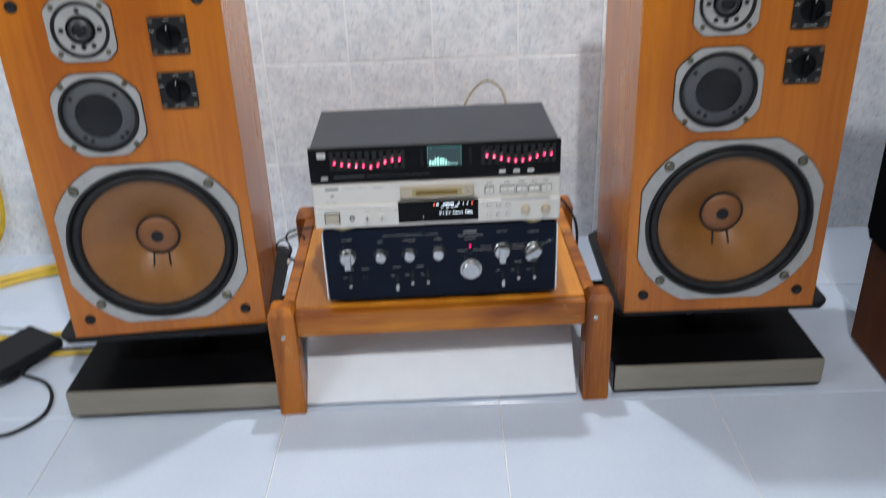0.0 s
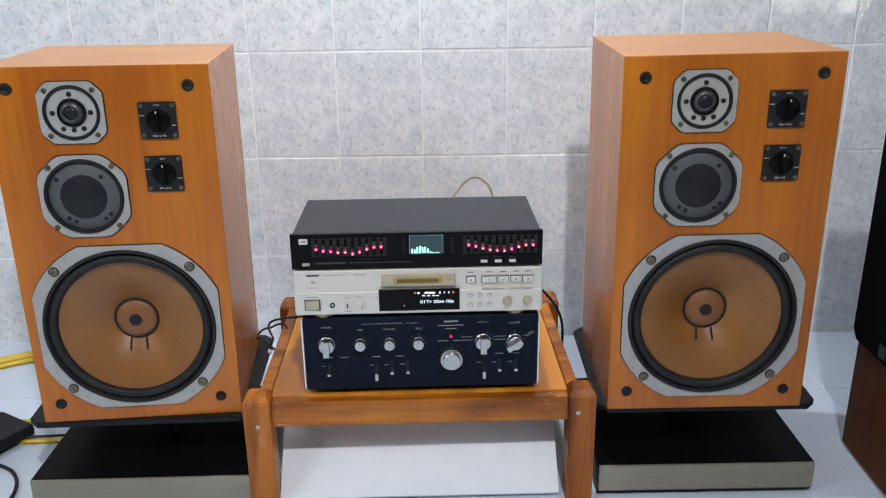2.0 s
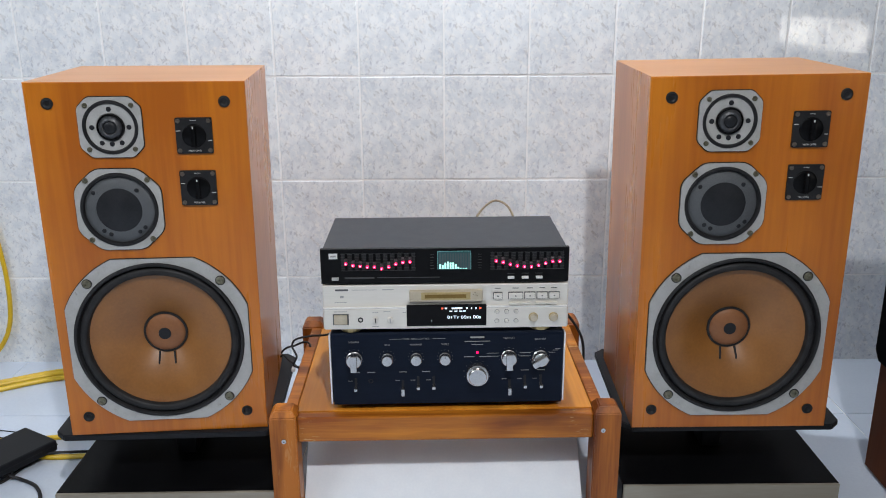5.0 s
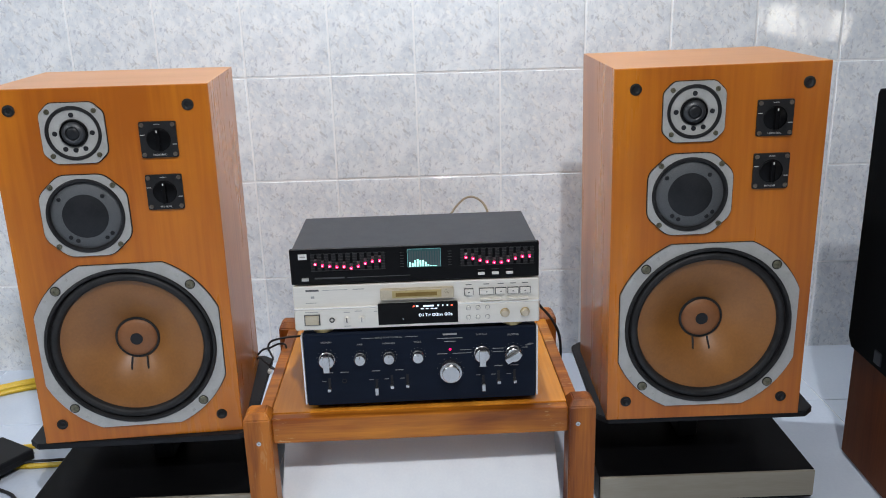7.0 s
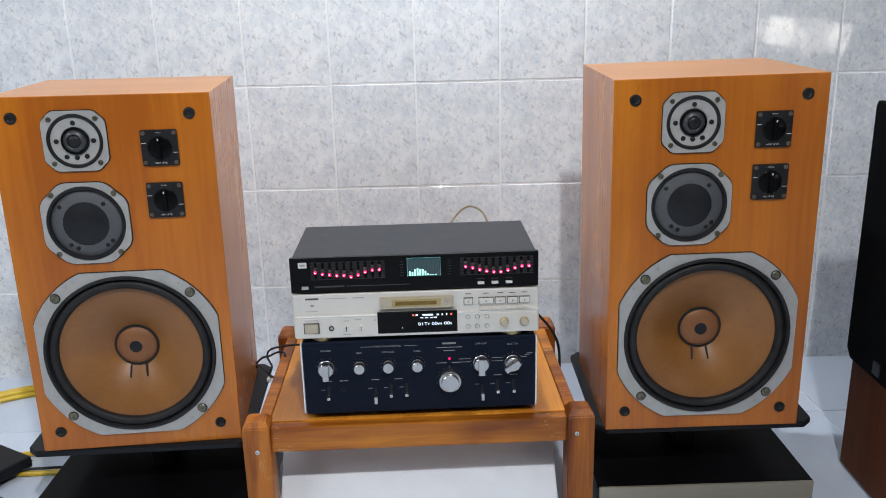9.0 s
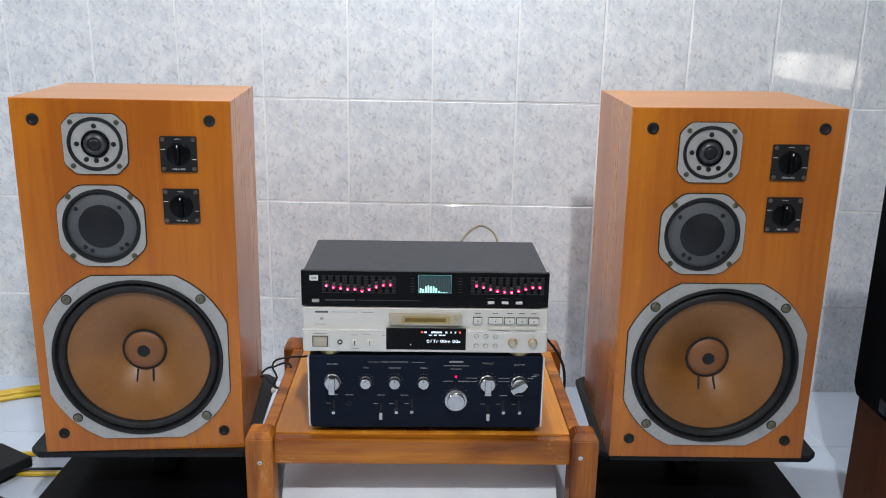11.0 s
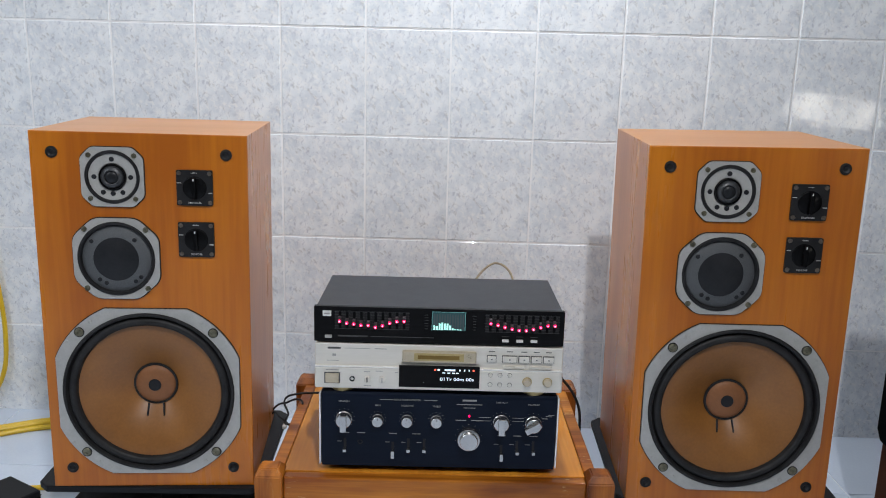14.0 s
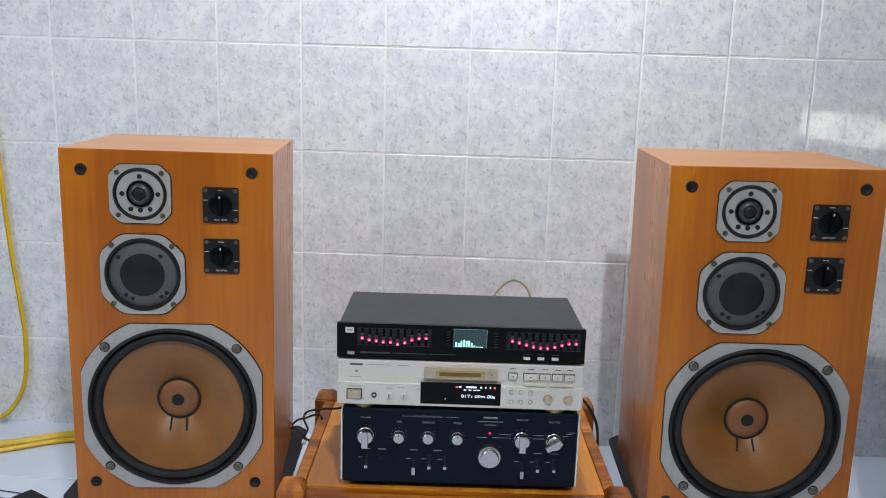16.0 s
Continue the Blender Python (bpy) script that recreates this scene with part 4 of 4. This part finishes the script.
# ---- equaliser ----
def equaliser(m):
    eq = thing("graphic_equaliser", m, "black graphic equaliser with red slider lights and cyan display", "equaliser")
    W, Hh, D = 0.418, 0.060, 0.212
    z0 = 0.004
    for x in (0.04, W - 0.04):
        for y in (0.03, D - 0.03):
            ft = bmesh.new()
            bmesh.ops.create_cone(ft, cap_ends=True, segments=16, radius1=0.010, radius2=0.010, depth=0.005, matrix=Matrix.Translation((x, y, 0.0025)))
            part("foot", ft, RUBBER, eq)
    part("casing", box(0.003, W - 0.003, 0.004, D, z0, z0 + Hh - 0.0012, 0.0015), GREY_STEEL, eq, "dark grey enamelled steel lid")
    fp = part("front_panel", box(0, W, 0, 0.010, z0 - .001, z0 + Hh, 0.0012), BLACK_GLOSS, eq, "gloss black front panel")
    P = lambda u, v: (u * W, z0 + v * Hh)
    levels_l = (0.62, 0.57, 0.55, 0.52, 0.52, 0.47, 0.52, 0.60, 0.65, 0.66)
    levels_r = (0.66, 0.62, 0.56, 0.51, 0.485, 0.48, 0.52, 0.58, 0.63, 0.63)
    for start, step, levels in ((0.104, 0.0284, levels_l), (0.704, 0.0283, levels_r)):
        for i, v in enumerate(levels):
            u = start + step * i
            x, z = P(u, v)
            _, zm = P(u, 0.62)
            part("slider_slot", box(x - .0021, x + .0021, -0.0004, 0.0004, zm - .0145, zm + .0145), CLOTH, fp)
            s = part("slider", box(x - .0024, x + .0024, -0.0090, 0.0, z - .0035, z + .0068, 0.0008), SLIDER_CAP, fp)
            part("slider_lamp", lathe([(0.0026, -.0088), (0.0025, -.0098), (0.0014, -.0108), (0, -.0110)], x, z, 12), RED_LED, s, "glowing red tip", smooth=True)
            part("slider_lamp_core", lathe([(0.0012, -.0106), (0.0010, -.0114), (0, -.0116)], x, z, 8), RED_CORE, s)
            for k in range(5):
                zz = zm - .011 + .0055 * k
                part("scale_mark", box(x + .0032, x + .0052, -0.0003, 0.0002, zz - .0002, zz + .0002), DIM_INK, fp)
        (xa, za), (xb, zb) = P(start - .020, 0.36), P(start + step * 9 + .020, 0.88)
        part("scale_panel", box(xa, xb, -0.00012, 0.0004, za, zb), SCALE_GREY, fp)
        for k in range(7):
            (xa, zz), (xb, _) = P(start - .022, 0.85 - .08 * k), P(start + step * 9 + .022, 0.83)
            part("print_line", box(xa, xb, -0.0003, 0.0002, zz - .00025, zz + .00025), DIM_INK, fp)
    # display
    (xa, za), (xb, zb) = P(0.470, 0.38), P(0.604, 0.92)
    disp = part("display_window", box(P(0.440, 0)[0], P(0.648, 0)[0], -0.0008, 0.001, za - .003, zb + .001, 0.0004), BLACK_GLOSS, fp)
    for nm, x0, x1, zz0, zz1 in (("frame_line", xa, xb, zb - .0005, zb), ("frame_line", xa, xa + .0006, za, zb), ("frame_line", xb - .0006, xb, za, zb)):
        part(nm, box(x0, x1, -0.0011, -0.0008, zz0, zz1), CYAN_LINE, disp)
    part("display_glass", box(xa + .001, xb - .001, -0.0010, -0.0007, za, zb - .0008), CYAN_DIM, disp, "dim cyan display")
    heights = (0.36, 0.30, 0.52, 0.58, 0.50, 0.56, 0.42, 0.16, 0.10, 0.14, 0.08, 0.0)
    for i, hh in enumerate(heights):
        x = xa + (xb - xa) * (0.05 + 0.078 * i)
        zt = za + .0015
        part("grid_bar", box(x, x + .0030, -0.00125, -0.0009, zt, zb - .004), DISPLAY_GREY, disp)
        n = int(hh * 14)
        for k in range(n):
            part("level_segment", box(x, x + .0030, -0.0016, -0.0009, zt + .0016 * k, zt + .0016 * k + .00125), CYAN_GLOW, disp)
    # side scales beside the display
    for u in (0.448, 0.640):
        for k in range(6):
            x, z = P(u, 0.42 + .08 * k)
            part("scale_mark", box(x - .003, x + .003, -0.0011, -0.0006, z - .0003, z + .0003), DIM_INK, fp)
    # badge, keys, script
    x, z = P(0.052, 0.80)
    part("badge", box(x - .0072, x + .0072, -0.0012, 0.0, z - .0048, z + .0048, 0.0004), WHITE_INK, fp, "small white badge")
    part("badge_mark", box(x - .0045, x + .0045, -0.0016, -0.0011, z - .0012, z + .0012), GREY_INK, fp)
    x, z = P(0.058, 0.145)
    part("power_key", box(x - .0058, x + .0058, -0.005, 0.0, z - .0024, z + .0024, 0.0006), GREY_PLATE, fp)
    for u in (0.766, 0.823, 0.880):
        x, z = P(u, 0.135)
        part("key", box(x - .0056, x + .0056, -0.005, 0.0, z - .0020, z + .0020, 0.0006), WHITE_INK, fp, "small pale push key")
        part("print_line", box(x - .006, x + .006, -0.0003, 0.0002, z + .006, z + .0068), DIM_INK, fp)
    for u, w, h in ((0.155, .050, .0026), (0.300, .062, .0011), (0.420, .050, .0011)):
        x, z = P(u, 0.155)
        part("print_bar", box(x - w / 2, x + w / 2, -0.0003, 0.0002, z - h / 2, z + h / 2), DIM_INK, fp)
    return eq


SLIDER_CAP = surf("dark_slider_cap", (0.035, 0.025, 0.027), (0.05, 0.036, 0.04), 100, 0.4)
SCALE_GREY = surf("dark_grey_scale", (0.012, 0.012, 0.013), (0.017, 0.017, 0.018), 60, 0.35, spec=0.2)
DIM_INK = surf("dim_print", (0.040, 0.040, 0.040), (0.055, 0.055, 0.055), 300, 0.6)
DISPLAY_GREY = surf("display_grid_grey", (0.05, 0.07, 0.075), (0.06, 0.085, 0.09), 200, 0.4)
equaliser(pose(-0.2055, -0.674, REC_TOP, 0, 0, 1.4))


# ---- dark speaker beside the wall ----
def dark_speaker():
    ds = thing("dark_loudspeaker", pose(0.843, -0.519, 0, 0, 0, -90 - 1.5), "tall dark walnut loudspeaker with black cloth grille, standing on the floor", "loudspeaker")
    part("cabinet", box(0, 0.40, 0, 0.34, 0.006, 0.722, 0.003), WALNUT, ds, "dark walnut cabinet")
    part("plinth", box(0.01, 0.39, 0.012, 0.33, 0, 0.008), BLACK_PLASTIC, ds)
    bm = prism([(-0.006, 0.254), (0.010, 0.236), (0.390, 0.236), (0.404, 0.254), (0.404, 0.718), (0.398, 0.727), (0.0, 0.727), (-0.006, 0.718)], -0.011, 0.0, bevel=0.003)
    gr = part("grille", bm, CLOTH, ds, "black cloth grille")
    part("badge", box(0.102, 0.126, -0.0135, -0.0105, 0.247, 0.271, 0.0008), GREY_STEEL, gr, "small dull metal badge")
    return ds


dark_speaker()

# ---- lamps ----
cl = thing("pendant_lamp", look((0.25, -2.25, 2.22), (-1.25, -0.42, 0.75)), "white shaded pendant lamp hanging from the ceiling, lit", "lamp")
shade = bmesh.new()
bmesh.ops.create_cone(shade, cap_ends=False, segments=40, radius1=0.115, radius2=0.05, depth=0.11, matrix=Matrix.Translation((0, 0, 0.055)))
part("shade", shade, PLASTER, cl)
shade = bmesh.new()
bmesh.ops.create_cone(shade, cap_ends=True, segments=24, radius1=0.05, radius2=0.045, depth=0.03, matrix=Matrix.Translation((0, 0, 0.125)))
part("lamp_cap", shade, PLASTER, cl)
cable_up = cl.matrix_basis.inverted()
part("cord", tube([(0, 0, 0.135), cable_up @ Vector((0.32, -2.36, 2.45)), cable_up @ Vector((0.32, -2.36, H - 0.001))], 0.004), BLACK_CABLE, cl)
wl = thing("wall_lamp", pose(0.07, 0.0, 1.93), "small white lamp on an arm above the hi-fi, lit", "lamp")
part("wall_plate", box(-0.04, 0.04, -0.022, -0.0015, 0.06, 0.16, 0.004), PLASTER, wl)
part("arm", tube([(0, -0.015, 0.11), (0, -0.12, 0.13), (0, -0.24, 0.12), (0, -0.28, 0.085)], 0.007), PLASTER, wl, smooth=True)
bm = bmesh.new()
bmesh.ops.create_cone(bm, cap_ends=False, segments=32, radius1=0.065, radius2=0.025, depth=0.075, matrix=Matrix.Translation((0, -0.28, 0.0475)))
part("shade", bm, PLASTER, wl)
bm = bmesh.new()
bmesh.ops.create_uvsphere(bm, u_segments=20, v_segments=12, radius=0.026, matrix=Matrix.Translation((0, -0.28, 0.042)))
part("bulb", bm, LAMP_WHITE, wl, smooth=True)

# ---- cables ----
def cable(name, pts, r, mat, label, seg=8):
    return tagged(part(name, tube(pts, r, seg), mat, None, smooth=True), label, "cable")


cable("yellow_cable", [(-1.175, -0.012, 1.35), (-1.168, -0.012, 1.05), (-1.150, -0.012, 0.80), (-1.140, -0.012, 0.62), (-1.130, -0.012, 0.46), (-1.117, -0.012, 0.33), (-1.110, -0.012, 0.23), (-1.116, -0.014, 0.13), (-1.140, -0.018, 0.065),
                       (-1.180, -0.03, 0.022), (-1.25, -0.05, 0.0075), (-1.40, -0.08, 0.0075)], 0.0058, YELLOW, "yellow cable hanging down the tiled wall to the floor")
for i, (ya, yb, yc, dz) in enumerate(((-0.045, -0.070, -0.136, 0.0), (-0.062, -0.086, -0.152, 0.0), (-0.092, -0.116, -0.187, 0.0))):
    cable("yellow_cable", [(-0.55, ya + .004, 0.0065), (-0.80, ya, 0.0065), (-0.97, yb, 0.0065), (-1.10, yc, 0.0065), (-1.25, yc - .07, 0.0065), (-1.45, yc - .16, 0.0065)], 0.0060, YELLOW, "yellow cable lying along the foot of the wall")
cable("beige_wire", [(0.045, -0.370, 0.29), (0.050, -0.30, 0.32), (0.057, -0.22, 0.385), (0.075, -0.14, 0.425), (0.115, -0.10, 0.452), (0.150, -0.12, 0.440), (0.163, -0.17, 0.40), (0.168, -0.25, 0.33), (0.17, -0.32, 0.30), (0.17, -0.370, 0.29)], 0.0026, BEIGE_WIRE, "thin beige wire looping up behind the hi-fi stack")
cable("black_wire", [(-0.190, -0.372, 0.300), (-0.215, -0.375, 0.250), (-0.245, -0.380, 0.233), (-0.282, -0.382, 0.230), (-0.312, -0.385, 0.224), (-0.320, -0.390, 0.212), (-0.312, -0.405, 0.204), (-0.306, -0.418, 0.198),
                     (-0.312, -0.425, 0.184), (-0.300, -0.425, 0.180), (-0.284, -0.415, 0.190), (-0.280, -0.400, 0.2175), (-0.296, -0.385, 0.2175), (-0.318, -0.375, 0.205), (-0.345, -0.37, 0.190), (-0.40, -0.33, 0.10), (-0.42, -0.30, 0.004)], 0.0022, BLACK_CABLE,
      "thin black wire looping over the edge of the table")
cable("black_wire", [(-0.30, -0.42, 0.172), (-0.325, -0.40, 0.182), (-0.345, -0.385, 0.186), (-0.38, -0.34, 0.12), (-0.40, -0.30, 0.004)], 0.0022, BLACK_CABLE, "thin black wire with a white plug beside the table")
tagged(part("wire_plug", box(-0.3165, -0.3085, -0.432, -0.418, 0.1705, 0.1785, 0.002), WHITE_INK), "small white plug on the stand plate", "plug")
cable("black_cable", [(0.190, -0.375, 0.310), (0.225, -0.350, 0.300), (0.262, -0.335, 0.258), (0.282, -0.335, 0.232), (0.298, -0.335, 0.195), (0.302, -0.33, 0.14), (0.30, -0.30, 0.05), (0.28, -0.24, 0.004), (0.20, -0.20, 0.004)], 0.0030, BLACK_CABLE, "black power cable hanging down behind the table")
cable("black_cable", [(-0.875, -0.545, 0.020), (-0.860, -0.560, 0.010), (-0.835, -0.566, 0.0045), (-0.795, -0.590, 0.0045), (-0.765, -0.635, 0.0045), (-0.757, -0.690, 0.0045), (-0.782, -0.733, 0.0045), (-0.820, -0.752, 0.0045), (-0.92, -0.76, 0.0045)], 0.0036, BLACK_CABLE,
      "black cable curling over the floor from the adapter")
cable("black_cable", [(-0.95, -0.62, 0.0035), (-0.90, -0.60, 0.0035), (-0.868, -0.570, 0.0035), (-0.852, -0.512, 0.0035), (-0.822, -0.488, 0.0145), (-0.765, -0.480, 0.0150), (-0.70, -0.455, 0.0035), (-0.64, -0.43, 0.0030), (-0.5, -0.33, 0.0030)], 0.0030, BLACK_CABLE, "black cable running under the speaker stand")
cable("yellow_cable", [(-1.15, -0.50, 0.0062), (-0.96, -0.440, 0.0062), (-0.90, -0.462, 0.0062), (-0.831, -0.484, 0.0062), (-0.756, -0.482, 0.0062), (-0.66, -0.47, 0.0062), (-0.5, -0.36, 0.0062)], 0.0055, YELLOW, "yellow cable lying under the adapter and stand")
cable("yellow_cable", [(-1.10, -0.40, 0.0062), (-0.95, -0.418, 0.0062), (-0.84, -0.405, 0.0062), (-0.74, -0.38, 0.0062), (-0.55, -0.25, 0.0062)], 0.0055, YELLOW, "yellow cable lying behind the adapter")
cable("grey_wire", [(-1.02, -0.36, 0.0016), (-0.95, -0.372, 0.0016), (-0.91, -0.385, 0.0016), (-0.93, -0.40, 0.0016), (-0.98, -0.395, 0.0016)], 0.0012, GREY_STEEL, "thin grey wire curling on the floor")

# ---- power adapter ----
ad = thing("power_adapter", pose(-0.897, -0.412, 0.0125, 0, 0, -31), "black box-shaped power adapter lying on yellow cables", "adapter")
part("case", box(0, 0.108, -0.150, 0, 0, 0.024, 0.004), BLACK_STEEL, ad)
part("seam", box(-0.0004, 0.1084, -0.1504, 0.0004, 0.0125, 0.0135), BLACK_PLASTIC, ad)


# ---- wall and floor tiles ----
def tile_mesh(name, w, d, h, b, material):
    """A glazed tile lying in x and z, its face towards -y, with soft edges."""
    bm = bmesh.new()
    rings = []
    for ins, y in ((0, d), (0, b), (b, 0)):
        rings.append([bm.verts.new(c) for c in ((ins, y, ins), (w - ins, y, ins), (w - ins, y, h - ins), (ins, y, h - ins))])
    for a, c in zip(rings, rings[1:]):
        for i in range(4):
            bm.faces.new((a[i], a[(i + 1) % 4], c[(i + 1) % 4], c[i]))
    bm.faces.new(rings[-1])
    bmesh.ops.recalc_face_normals(bm, faces=bm.faces)
    me = bpy.data.meshes.new(name)
    bm.to_mesh(me)
    bm.free()
    me.materials.append(material)
    return me


GAP = 0.0042
wall_tile = tile_mesh("wall_tile", 0.2 - GAP, 0.005, 0.25 - GAP, 0.0012, TILE)
rest = []
for i in range(-11, 13):
    for k in range(0, 12):
        x, z = 0.2 * i + GAP / 2, JOINT + 0.25 * k + GAP / 2
        if z + 0.25 > H:
            continue
        if -7 <= i <= 7 and k <= 6:
            ob = new("tile", wall_tile)
            ob.parent = wall
            ob.matrix_basis = pose(x, -0.0005 + 0.0004 * ((i * 7 + k * 5) % 3), z)
        else:
            rest.append((x, z))
vs, fs = [], []
for x, z in rest:
    n = len(vs)
    w, h, b = 0.2 - GAP, 0.25 - GAP, 0.0012
    for ins, y in ((0, 0.005), (0, b), (b, 0)):
        vs += [(x + ins, y, z + ins), (x + w - ins, y, z + ins), (x + w - ins, y, z + h - ins), (x + ins, y, z + h - ins)]
    for r in (0, 4):
        fs += [(n + r + q, n + r + (q + 1) % 4, n + r + 4 + (q + 1) % 4, n + r + 4 + q) for q in range(4)]
    fs.append((n + 8, n + 9, n + 10, n + 11))
me = bpy.data.meshes.new("wall_tiles")
me.from_pydata(vs, [], fs)
me.materials.append(TILE)
far = new("wall_tiles", me)
far.parent = wall
tagged(far, kind="stuff")

floor_tile = tile_mesh("floor_tile", 0.4 - 0.0025, 0.006, 0.4 - 0.0025, 0.0008, FLOOR_TILE)
for i in range(-6, 6):
    for k in range(0, 15):
        x, y = 0.108 + 0.4 * i, -0.295 + 0.4 - 0.4 * k
        ob = new("tile", floor_tile)
        ob.parent = floor
        ob.matrix_basis = Matrix.Translation((x, y - 0.4, 0)) @ Matrix.Rotation(radians(-90), 4, "X")
